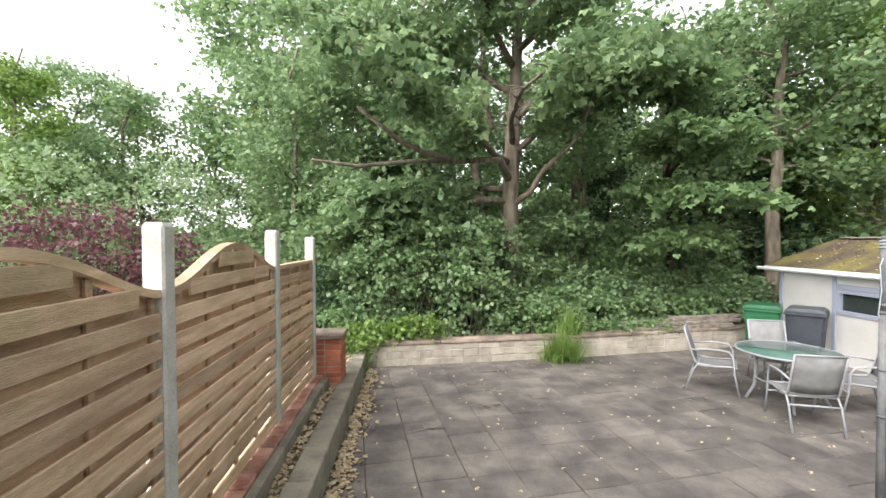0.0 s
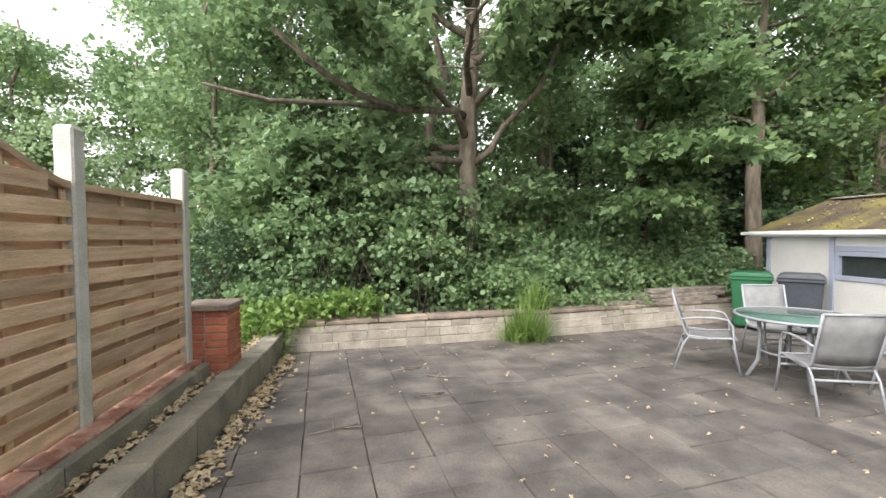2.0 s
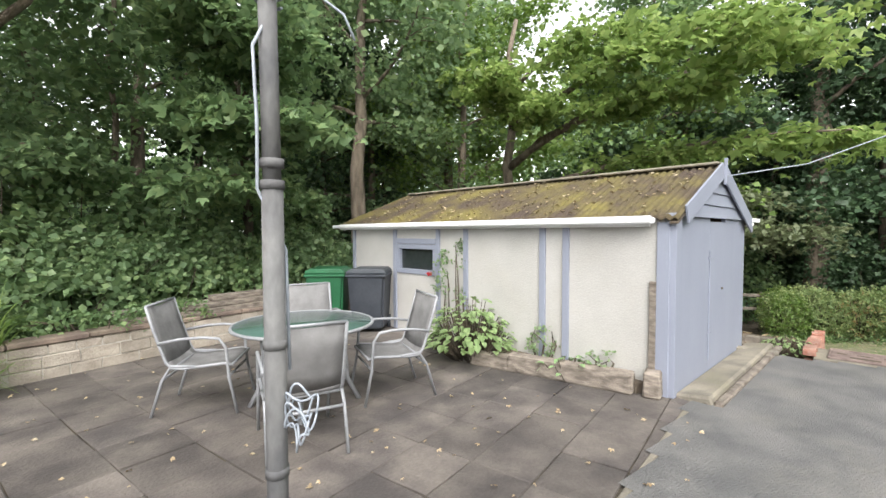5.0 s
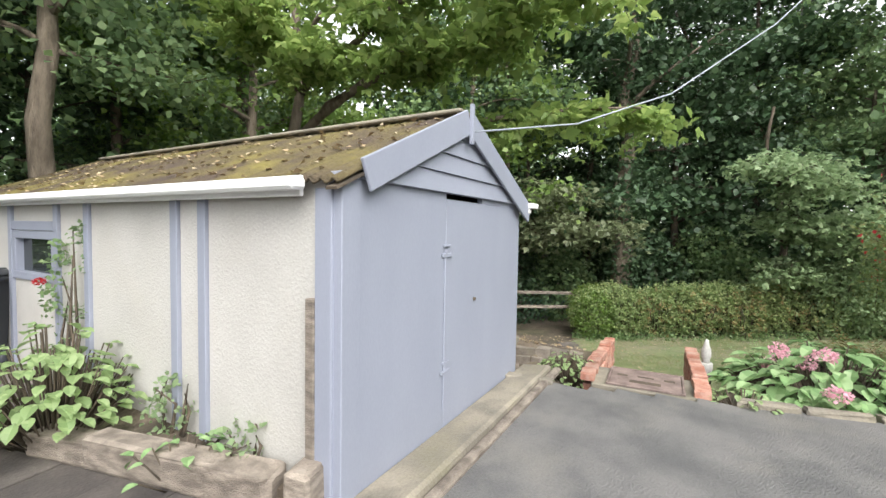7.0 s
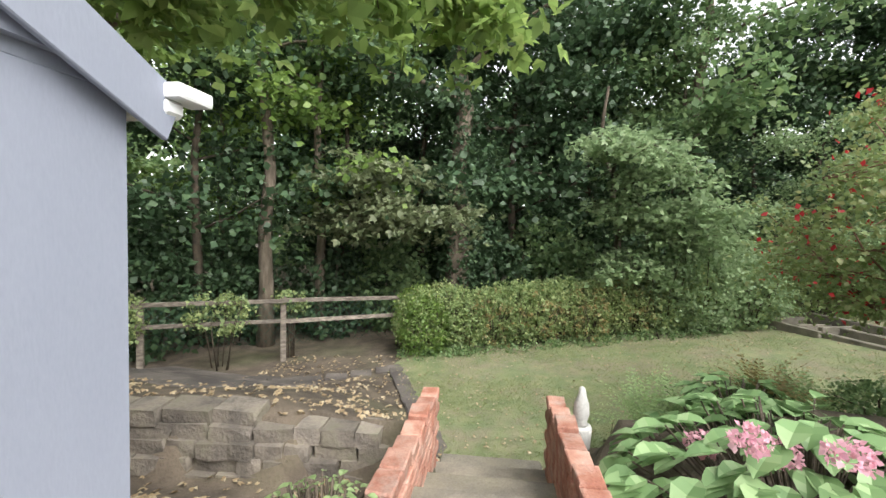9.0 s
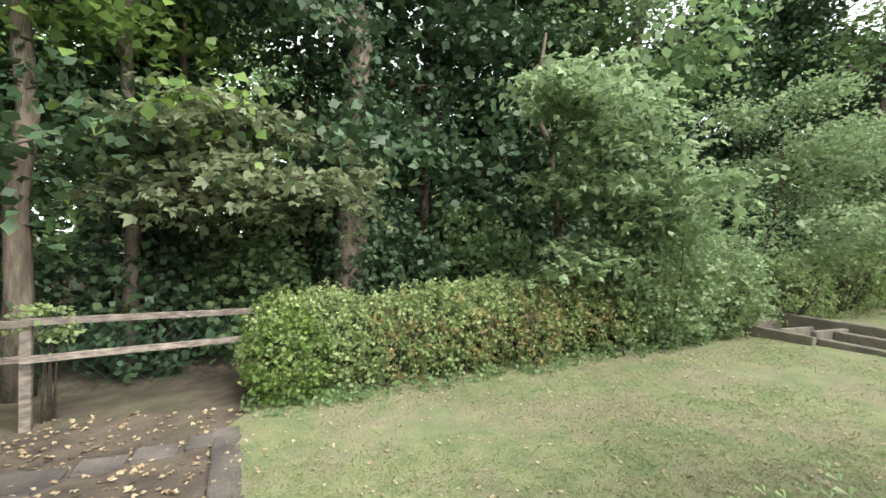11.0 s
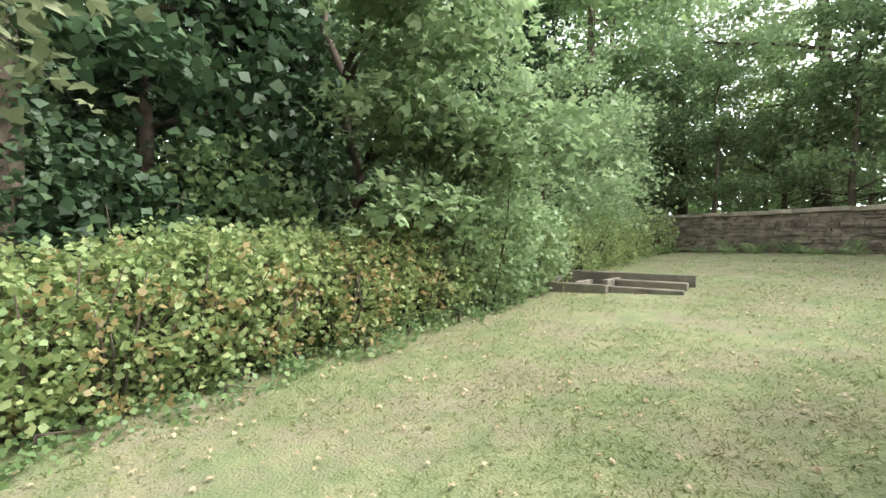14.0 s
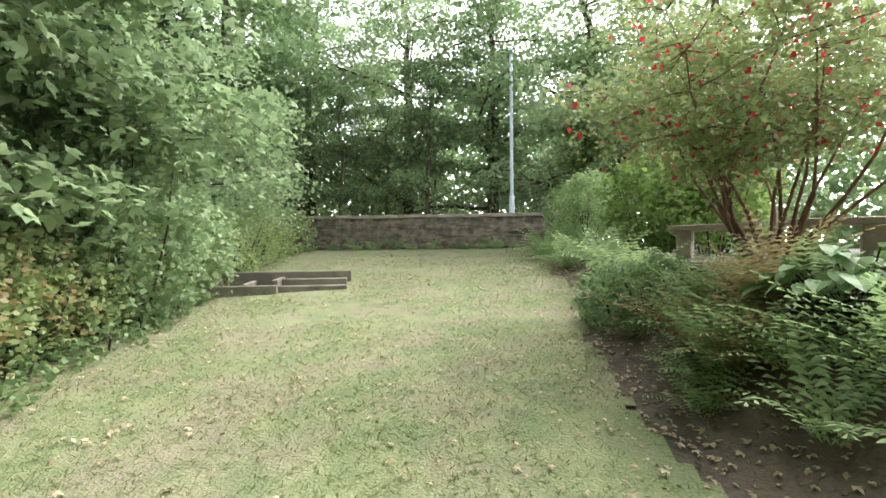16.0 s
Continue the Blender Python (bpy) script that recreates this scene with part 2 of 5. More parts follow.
def tube_data(points, radii, sides=8):
    pts = [Vector(p) for p in points]
    vs, fs = [], []
    up = Vector((0.13, 0.31, 0.94))
    for i, p in enumerate(pts):
        d = (pts[min(i + 1, len(pts) - 1)] - pts[max(i - 1, 0)]).normalized()
        a = d.cross(up)
        if a.length < 0.05:
            a = d.cross(Vector((1, 0, 0)))
        a.normalize()
        b = d.cross(a)
        for k in range(sides):
            t = 2 * math.pi * k / sides
            vs.append(p + (a * math.cos(t) + b * math.sin(t)) * radii[i])
    for i in range(len(pts) - 1):
        for k in range(sides):
            j = (k + 1) % sides
            fs.append((i * sides + k, i * sides + j, (i + 1) * sides + j, (i + 1) * sides + k))
    fs.append(tuple(range(sides - 1, -1, -1)))
    fs.append(tuple(range((len(pts) - 1) * sides, len(pts) * sides)))
    return vs, fs


def tubes_mesh(name, tubes):
    """tubes: (points, radii, sides) each; one mesh, smooth."""
    vs, fs = [], []
    for points, radii, sides in tubes:
        v, f = tube_data(points, radii, sides)
        o = len(vs)
        vs += v
        fs += [tuple(i + o for i in q) for q in f]
    me = mesh_of(name, vs, fs)
    me.shade_smooth()
    return me


def rod(a, b, r, sides=8):
    return ([a, b], [r, r], sides)


def unit(v):
    return v / np.maximum(np.linalg.norm(v, axis=1, keepdims=True), 1e-6)


def leaf_quads(c, size, up=0.8, shape=0.42, lobes=1, g=rng, droop=0.25):
    """Kite-shaped folded leaves at the points c, mostly facing up; three lobes for palmate ones."""
    n = len(c)
    nor = unit(g.normal(size=(n, 3)) + np.array([0, 0, up * 1.6]))
    d = unit(g.normal(size=(n, 3)) + np.array([0, 0, -droop]))
    d = unit(d - nor * np.sum(d * nor, axis=1, keepdims=True))
    s = np.cross(nor, d)
    ln = (size * g.uniform(0.6, 1.25, size=(n, 1)))
    out = []
    for k in range(lobes):
        a = 0.0 if lobes == 1 else (k - 1) * 0.85
        q = 1.0 if (lobes == 1 or k == 1) else 0.78
        dd, ss = d * math.cos(a) + s * math.sin(a), s * math.cos(a) - d * math.sin(a)
        w = shape if lobes == 1 else 0.27
        out.append(np.stack([c, c + dd * ln * 0.5 * q + ss * ln * w * q + nor * ln * 0.1, c + dd * ln * q - nor * ln * 0.12, c + dd * ln * 0.5 * q - ss * ln * w * q + nor * ln * 0.1], axis=1))
    return np.concatenate(out)


def sprays(centres, per, radius, flat=0.45, g=rng):
    """Points in flattened clumps round the centres."""
    c = np.repeat(np.asarray(centres, float), per, axis=0)
    p = g.normal(size=c.shape) * 0.5
    p[:, 2] *= flat
    p[:, 2] -= 0.25 * (p[:, 0] ** 2 + p[:, 1] ** 2)
    return c + p * (radius * g.uniform(0.6, 1.3, size=(len(c), 1)))


# ---- the lie of the land ----
def lawn_z(x, y):
    return -0.93 - 0.085 * (y - 4.2)


def smooth(a, b, x):
    t = min(1.0, max(0.0, (x - a) / (b - a)))
    return t * t * (3 - 2 * t)


WALL_LINE = [(-2.05, 7.93), (2.0, 8.90), (5.9, 10.1)]


def wall_y(x):
    (a, b), (c, d), (e, f) = WALL_LINE
    return b + (d - b) * (x - a) / (c - a) if x < c else d + (f - d) * (x - c) / (e - c)


def bed_wall_x(y):
    return 10.98 - 0.28 * min(2.3, max(0.0, y - 4.95))


COLD_FRAME = pose(17.22, -0.38, lawn_z(0, -0.4) + 0.02, rz=25)
COLD_INV = COLD_FRAME.inverted()


def in_pit(x, y, margin):
    q = COLD_INV @ Vector((x, y, 0))
    return margin < q.x < 0.9 - margin and -0.82 + margin < q.y < -margin


def ground_z(x, y):
    """Height of the bare ground."""
    low = lawn_z(x, max(-14.0, min(y, 9.0)))
    if in_pit(x, y, -0.02):
        return low - 0.34
    if y > 4.6 and x < 9.6:
        z = -0.03
        if x < 6.6:
            z = -0.03 + 0.36 * smooth(wall_y(x) + 0.1, wall_y(x) + 0.35, y) - 0.9 * smooth(12, 24, y)
        else:
            z = -0.03 - 0.7 * smooth(10.5, 14, y)
        if x < -1.9:
            z = -0.03 + 0.3 * smooth(-1.9, -2.3, x) * (1 - smooth(7, 10, y)) - 0.5 * smooth(7, 12, y)
        if x > 9.3:
            z += (-0.12 - z) * smooth(9.3, 9.6, x)
        return z
    if y > 4.6:
        xb = bed_wall_x(y)
        if x < xb:
            return -0.12 - 0.36 * smooth(9.6, xb - 0.25, x) - 0.4 * smooth(8.5, 12, y)
        top = -0.14 + (low + 0.14) * smooth(xb, min(14.4, max(11.9, 11.9 + (y - 4.75) * 1.55)), x)
        return top
    if y > 3.45 and x > 9.4:
        return -0.2 + (low + 0.2) * smooth(9.4, 12.0, x)
    if x < 9.4:
        return -0.02
    edge = 13.05 + (0.25 if y < -2 else 0) - 0.35 * smooth(2.0, 3.4, y)
    base = -0.02 - 0.12 * smooth(2.2, 3.4, y) * smooth(9.4, 11, x)
    rise = smooth(edge, edge - 1.15, x)
    return low + (base - low) * rise


def sheet(name, xs, ys, zf, lift=0.0, keep=None):
    idx, vs, fs = {}, [], []
    for j, y in enumerate(ys):
        for i, x in enumerate(xs):
            idx[i, j] = len(vs)
            vs.append((x, y, zf(x, y) + lift))
    for j in range(len(ys) - 1):
        for i in range(len(xs) - 1):
            if keep is None or keep((xs[i] + xs[i + 1]) / 2, (ys[j] + ys[j + 1]) / 2):
                fs.append((idx[i, j], idx[i + 1, j], idx[i + 1, j + 1], idx[i, j + 1]))
    me = mesh_of(name, vs, fs)
    me.shade_smooth()
    return me


def far_axis(a, b, step):
    core = list(np.arange(a, b + 1e-6, step))
    return [a - d for d in (900, 300, 120, 60, 30, 14, 6, 2)] + core + [b + d for d in (2, 6, 14, 30, 60, 120, 300, 900)]


thing("ground", sheet("ground", far_axis(-8, 24, 0.2), far_axis(-14, 16, 0.2), ground_z), M_SOIL, label="dark leaf-littered soil under the garden and wood", category="ground", kind="structure")


def bed_edge(y):
    return 13.12 + (0.25 * smooth(-1.5, -2.5, y)) - 0.3 * smooth(2.0, 3.4, y) + 0.14 * noise.noise(Vector((1.7, y * 1.9, 0))) + 0.05 * noise.noise(Vector((3.1, y * 9, 0)))


def lawn_keep(x, y):
    if in_pit(x, y, 0.0):
        return False
    if x < bed_edge(y) and y < 3.4:
        return False
    if y >= 3.4 and x < 11.9:
        return False
    if y > 4.75 and x < 11.9 + (y - 4.75) * 1.55:
        return False
    e = 17.55 - 0.38 * (y - 1.5) if y > 1.5 else 17.55 + 0.42 * (1.5 - y)
    return x < e + 0.15 and -8.8 < y < 6.6


thing("lawn", sheet("lawn", list(np.arange(11.8, 23, 0.06)), list(np.arange(-9, 7, 0.06)), ground_z, 0.02, lawn_keep), M_LAWN, label="short patchy mown lawn with bare mossy spots", category="lawn", kind="structure")


def patio_south(x):
    return 4.28 + 0.217 * (x - 4.87)


asphalt_keep = lambda x, y: x < min(10.2, 9.10 + 0.34 * (4.89 - y)) and (y < patio_south(x) or (6.95 < x < 9.2 and y < 4.95))
thing("asphalt_drive", sheet("asphalt", list(np.arange(-6, 10.6, 0.1)), list(np.arange(-9, 5.0, 0.1)), lambda x, y: 0.0, 0.012, asphalt_keep), M_ASPHALT, label="worn grey asphalt drive with light patches", category="drive", kind="structure")

# ---- fence, low walls and pier ----
P0, P1, P2, P3 = (Vector(p) for p in ((-1.33, 0.86), (-1.65, 2.80), (-1.97, 4.74), (-2.14, 6.13)))
FENCE_BASE = 0.42


def concrete_post(p, top):
    bm = bmesh.new()
    bmesh.ops.create_cube(bm, size=1)
    bmesh.ops.scale(bm, vec=(0.115, 0.115, 1), verts=bm.verts)
    bmesh.ops.translate(bm, vec=(0, 0, 0.5), verts=bm.verts)
    bmesh.ops.scale(bm, vec=(1, 1, top - 0.02), verts=bm.verts)
    cap = bmesh.ops.extrude_face_region(bm, geom=[f for f in bm.faces if f.normal.z > 0.9])
    for v in (e for e in cap["geom"] if isinstance(e, bmesh.types.BMVert)):
        v.co.z += 0.025
        v.co.x *= 0.72
        v.co.y *= 0.72
    bmesh.ops.bevel(bm, geom=[e for e in bm.edges if abs((e.verts[0].co - e.verts[1].co).normalized().z) > 0.95], offset=0.012, segments=1, affect="EDGES")
    return thing("fence_post", bm_mesh(bm, "post"), M_POST, pose(p.x, p.y, 0, rz=9), "pale concrete fence post with a chamfered cap", "fence post", "concrete fence posts")


for p in (P0, P1, P2, P3):
    concrete_post(p, 2.31 if p is not P3 else 2.25)


def fence_panel(a, b, humped):
    d = b - a
    length, ang = d.length - 0.13, math.degrees(math.atan2(d.y, d.x))
    mid = (a + b) / 2
    root = thing("slatted_fence", None, None, pose(mid.x, mid.y, FENCE_BASE, rz=ang), "horizontal slatted wooden fence panel, green with algae low down" if not humped else "arched slatted wooden fence panel, brown and weathered", "fence panel", "wooden fence panels")
    edge, rise = 1.52, (0.24 if humped else 0.0)

    def top(x):
        return edge + rise * (0.5 + 0.5 * math.cos(2 * math.pi * x / length)) ** 0.8

    full = {}
    z, k = 0.02, 0
    while z < edge + rise:
        for layer in (0, 1):
            h = 0.124 if layer else 0.1
            zz = z + (0.068 if layer else 0.0)
            half = length / 2
            if zz + h > edge:
                xs = [x for x in np.linspace(0, half, 60) if top(x) - 0.01 > zz + h * 0.75]
                if not xs or not humped:
                    if zz + h > edge + 0.02:
                        continue
                else:
                    half = xs[-1]
            if half < 0.12:
                continue
            key = (round(half, 2), layer)
            if key not in full:
                full[key] = box_mesh(2 * half, 0.016, h, 0.004)
            part("slat", full[key], M_FENCE, root, m=pose(0, -0.036 if layer == 0 else 0.014, zz, rx=rnd.uniform(-1.5, 3.5), ry=rnd.uniform(-0.25, 0.25)))
        z += 0.145
        k += 1
    part("gravel_board", box_mesh(length, 0.03, 0.09, 0.004), M_FENCE, root, "plain bottom board", m=pose(0, 0.034, -0.05))
    n = 5 if humped else 4
    for i in range(n):
        x = (i / (n - 1) - 0.5) * (length - 0.05)
        part("upright", box_mesh(0.038, 0.022, top(x) - 0.02, 0.004), M_FENCE, root, m=pose(x, -0.008, 0.0))
    steps = 28
    rail = [((i / steps - 0.5) * length, top((i / steps - 0.5) * length)) for i in range(steps + 1)]
    vs, fs = [], []
    for x, zz in rail:
        vs += [(x, -0.045, zz - 0.02), (x, 0.035, zz - 0.02), (x, 0.035, zz + 0.022), (x, -0.045, zz + 0.022)]
    for i in range(steps):
        for k in range(4):
            j = (k + 1) % 4
            fs.append((4 * i + k, 4 * (i + 1) + k, 4 * (i + 1) + j, 4 * i + j))
    fs += [(0, 1, 2, 3), tuple(4 * steps + q for q in (3, 2, 1, 0))]
    part("top_rail", mesh_of("rail", vs, fs), M_FENCE, root, "curved greenish capping rail" if humped else "")
    return root


fence_panel(P0 + (P0 - P1), P0, True)
fence_panel(P0, P1, True)
fence_panel(P1, P2, True)
fence_panel(P2, P3, False)

fd = (P3 - P0).normalized()
fn = Vector((fd.y, -fd.x))
fang = math.degrees(math.atan2(fd.y, fd.x))


def strip(name, o0, o1, s0, s1, z0, z1, material, label, category, bevel=0.01, pieces=1, kind="structure", rough=0.004):
    """A low course along the fence, between two offsets from it."""
    root = None
    ln = (s1 - s0) / pieces
    for i in range(pieces):
        c = P0 + fd * (s0 + ln * (i + 0.5)) + fn * (o0 + o1) / 2
        me = box_mesh(ln - (0.012 if pieces > 1 else 0), o1 - o0, z1 - z0, bevel, rough=rough if pieces > 1 else 0)
        m = pose(c.x, c.y, z0, rz=fang) if pieces == 1 or root is None else None
        if root is None:
            root = thing(name, me, material, pose(c.x, c.y, z0, rz=fang), label, category, kind=kind)
        else:
            part("block", me, material, root, m=pose(ln * i, rnd.uniform(-0.006, 0.006), rnd.uniform(-0.006, 0.006)))
    return root


strip("wall_fence_base", -0.2, 0.05, -3, 5.75, -0.05, 0.36, M_MORTAR, "rendered base under the fence", "wall")
strip("brick_course", -0.02, 0.13, 0.4, 5.5, 0.35, 0.425, M_BRICK_OLD, "worn red brick-on-edge course under the fence", "brick course", pieces=24)
strip("kerb_outer", 0.13, 0.21, 0.0, 6.0, -0.05, 0.40, M_KERB, "mossy grey concrete kerb beside the fence", "kerb", pieces=7)
strip("channel", 0.21, 0.33, 0.0, 7.2, -0.05, 0.27, M_SOIL, "leaf-filled soil channel between two low walls", "channel")
strip("wall_low_inner", 0.33, 0.55, 0.6, 7.22, -0.05, 0.31, M_KERB, "low mossy concrete block wall along the patio", "wall", pieces=11)


def brick_pier(x, y, z0, z1, w, rz):
    root = thing("brick_pier", box_mesh(w - 0.02, w - 0.02, z1 - z0 - 0.05), M_MORTAR, pose(x, y, z0, rz=rz), "square red brick pier with a flat stone cap", "pier")
    me = box_mesh(0.198, 0.1, 0.062, 0.004)
    n = int((z1 - z0 - 0.05) / 0.075)
    for k in range(n):
        for side in range(4):
            for j in (0, 1):
                off = (j - 0.5) * 0.21 + (0.0 if k % 2 else 0.0)
                t = pose(0, 0, 0, rz=90 * side) @ pose(off + (0.05 if k % 2 else -0.05) * (1 if j else 1) * 0.0, -(w / 2 - 0.048), 0.01 + 0.075 * k)
                if k % 2 and j == 0:
                    t = t @ pose(0.0, 0.0, 0.0)
                part("brick", me, M_BRICK, root, m=t)
    part("cap", box_mesh(w + 0.06, w + 0.06, 0.06, 0.01), M_COPE, root, "flat weathered cap stone", m=pose(0, 0, z1 - z0 - 0.055))


brick_pier(-2.02, 6.42, 0.0, 0.95, 0.42, 9)

# ---- patio slabs ----
D1, D2 = Vector((0.283, -0.959)), Vector((0.959, 0.283))
joint_keep = lambda x, y: y < wall_y(x) + 0.12 and y > patio_south(x) - 0.3 and x > -1.32 - 0.165 * (y - 3.4) - 0.3 and x < 6.95 + 0.1 - 0.113 * (y - 4.8)
floor = thing("patio_floor", sheet("patio_bed", list(np.arange(-2.5, 7.3, 0.1)), list(np.arange(2.6, 10.3, 0.1)), lambda x, y: 0.0, -0.008, joint_keep), M_JOINT, label="patio of dark weathered concrete slabs with mossy joints", category="patio", kind="structure")
SW, SH = 0.468, 0.432
slab_mesh = [box_mesh(SW - 0.007, SH - 0.007, 0.04, 0.006, z0=-0.035, rough=0.004) for _ in range(4)]
count = 0
for i in range(-9, 17):
    for j in range(-16, 12):
        a = 1.73 + SW * (i + 0.5)
        b = -5.32 + SH * (j + 0.5)
        c = D2 * a + D1 * b
        if joint_keep(c.x - 0.02, c.y - 0.12) and count < 300:
            count += 1
            part("slab", slab_mesh[count % 4], M_SLAB, floor, m=pose(c.x, c.y, 0.0 + rnd.uniform(-0.004, 0.004), rnd.uniform(-0.5, 0.5), rnd.uniform(-0.5, 0.5), 16.4))
kerb = thing("patio_kerb", None, None, pose(0, 0, 0), "pale concrete edging between patio and drive", "kerb", kind="structure")
for k in range(9):
    x = -0.6 + 0.9 * k
    part("kerb_stone", box_mesh(0.885, 0.05, 0.05, 0.008), M_KERB, kerb, m=pose(x, patio_south(x) - 0.02, -0.04, rz=12.2))


# ---- pale stone retaining wall ----
def stone_wall(a, b, first):
    d = Vector(b) - Vector(a)
    ln, ang = d.length, math.degrees(math.atan2(d.y, d.x))
    root = thing("wall_retaining", box_mesh(ln, 0.25, 0.36, z0=-0.02), M_MORTAR, pose((a[0] + b[0]) / 2, (a[1] + b[1]) / 2, 0, rz=ang) @ pose(0, 0.12, 0), "low retaining wall of pale stone blocks with a flat coping", "wall", kind="structure")
    z = 0.0
    for course in range(3):
        h = (0.125, 0.135, 0.105)[course]
        x = -ln / 2
        while x < ln / 2 - 0.05:
            w = min(rnd.uniform(0.2, 0.38), ln / 2 - x)
            part("stone", box_mesh(w - 0.008, 0.12, h - 0.008, 0.008, rough=0.005), M_STONE, root, m=pose(x + w / 2, -0.075 + rnd.uniform(-0.006, 0.006), z))
            x += w
        z += h
    x = -ln / 2
    while x < ln / 2 - 0.05:
        w = min(rnd.uniform(0.5, 0.75), ln / 2 - x)
        part("coping", box_mesh(w - 0.008, 0.28, 0.055, 0.01, rough=0.003), M_COPE, root, m=pose(x + w / 2, -0.01, z + rnd.uniform(-0.006, 0.004), rz=rnd.uniform(-0.6, 0.6)))
        x += w


stone_wall(WALL_LINE[0], WALL_LINE[1], True)
stone_wall(WALL_LINE[1], WALL_LINE[2], False)
for k, (x0, x1, h, off, w) in enumerate(((2.9, 5.2, 0.0, 0.0, 0.2), (3.3, 5.55, 0.0, 0.22, 0.17), (3.5, 5.45, 0.07, 0.06, 0.22), (2.8, 4.6, 0.075, 0.24, 0.12), (3.9, 5.5, 0.14, 0.13, 0.18))):
    xm = (x0 + x1) / 2
    thing("timber_plank", box_mesh((x1 - x0) * 1.03, w, 0.065, 0.008, rough=0.006), M_TIMBER, pose(xm, wall_y(xm) + 0.1 + off, 0.425 + h, rz=17 + rnd.uniform(-2, 2)), "weathered split timber plank lying on the stone wall", "plank", "planks on the wall")

# ---- shed ----
SHED = pose(6.81, 4.88, 0.0, rz=6.5)
SL, SWD, EAVE, APEX = 5.5, 2.46, 1.60, 2.15
WL = 5.2
shed = thing("shed", None, None, SHED, "white rendered shed with grey trim and a mossy corrugated roof", "shed")


def spart(name, sx, sy, sz, x, y, z, material, label="", bevel=0.004, parent=shed, rz=0, ry=0, rx=0):
    return part(name, box_mesh(sx, sy, sz, bevel), material, parent, label, pose(x, y, z, rx, ry, rz))


WV0, WV1, WZ0, WZ1 = 3.06, 3.96, 0.88, 1.32
T = 0.09
side = spart("wall", T, WV0 - 0.05, EAVE + 0.03, T / 2, (WV0 + 0.05) / 2, 0, M_WHITE, "white rendered wall", 0)
spart("wall", T, WL - WV1, EAVE + 0.03, T / 2, (WV1 + WL) / 2, 0, M_WHITE, "", 0)
spart("wall", T, WV1 - WV0, WZ0, T / 2, (WV0 + WV1) / 2, 0, M_WHITE, "", 0)
spart("wall", T, WV1 - WV0, EAVE + 0.03 - WZ1, T / 2, (WV0 + WV1) / 2, WZ1, M_WHITE, "", 0)
spart("wall", T, WL, EAVE, SWD - T / 2, WL / 2, 0, M_WHITE, "", 0)
spart("wall", SWD - 2 * T, T, EAVE, SWD / 2, WL - T / 2, 0, M_WHITE, "", 0)
for v in (0.05, 1.03, 1.32, 2.49, 3.02, 4.0, 5.16):
    spart("batten", 0.03, 0.075 if v != 0.05 else 0.11, EAVE - 0.02, -0.013, v, 0.0, M_GREY, "grey painted batten")
spart("weathered_strip", 0.035, 0.06, 0.9, -0.016, 0.135, 0.14, M_TIMBER, "strip of bare weathered timber at the wall corner")
spart("lintel_trim", 0.03, 0.9, 0.08, -0.012, (WV0 + WV1) / 2, WZ1 + 0.005, M_GREY)
win = spart("window", 0.02, WV1 - WV0 - 0.14, WZ1 - WZ0 - 0.14, 0.05, (WV0 + WV1) / 2, WZ0 + 0.07, M_GLASS_DARK, "small dark reflecting window", 0)
for yy, zz, sy, sz in ((0, -0.07, WV1 - WV0, 0.07), (0, WZ1 - WZ0 - 0.14, WV1 - WV0, 0.07), (-(WV1 - WV0) / 2 + 0.035, 0, 0.07, WZ1 - WZ0 - 0.14), ((WV1 - WV0) / 2 - 0.035, 0, 0.07, WZ1 - WZ0 - 0.14)):
    part("window_frame", box_mesh(0.07, sy, sz, 0.004), M_GREY, win, "grey painted window frame", pose(-0.035, yy, zz))
spart("gutter", 0.09, SL + 0.05, 0.06, -0.13, SL / 2 + 0.12, EAVE - 0.035, M_PLASTIC_W, "white plastic eaves gutter", 0.015)
spart("fascia", 0.025, SL - 0.1, 0.1, -0.065, SL / 2 + 0.1, EAVE - 0.06, M_PLASTIC_W)
gut2 = spart("gutter", 0.09, SL + 0.2, 0.06, SWD + 0.10, SL / 2 - 0.02, EAVE - 0.05, M_PLASTIC_W, "", 0.015)
part("floodlight", box_mesh(0.16, 0.09, 0.05, 0.012, segments=2), M_PLASTIC_W, shed, "small white box on the eaves end", pose(SWD + 0.14, -0.12, EAVE + 0.005))
# front: boarded grey doors under clad gable
spart("front_post", 0.14, 0.09, EAVE + 0.06, 0.06, -0.01, 0, M_GREY, "grey corner post")
LEAF0, LEAF1 = 0.135, SWD
SPLIT = 1.02
door_l = spart("door", SPLIT - LEAF0 - 0.006, 0.045, EAVE + 0.02, (LEAF0 + SPLIT) / 2, -0.02, 0.015, M_GREY, "grey painted flush door leaf", 0.003)
door_r = spart("door", LEAF1 - SPLIT - 0.006, 0.045, EAVE - 0.02, (LEAF1 + SPLIT) / 2, -0.02, 0.015, M_GREY, "", 0.003)
spart("door_backing", SWD - 0.2, 0.02, EAVE, SWD / 2, 0.04, 0.01, M_TWIG, "", 0)
part("door_tab", box_mesh(LEAF1 - SPLIT - 0.58, 0.045, 0.045, 0.003), M_GREY, door_r, m=pose((LEAF1 - SPLIT) / 2 - (LEAF1 - SPLIT - 0.58) / 2 - 0.004, 0, EAVE - 0.021))
spart("cover_strip", 0.03, 0.012, 1.1, SPLIT - 0.012, -0.049, 0.15, M_GREY)
for zz in (0.40, 1.20):
    spart("hinge", 0.13, 0.012, 0.03, SPLIT, -0.051, zz, M_GREY)
    spart("hinge", 0.09, 0.012, 0.02, SPLIT, -0.051, zz + 0.07, M_GREY)
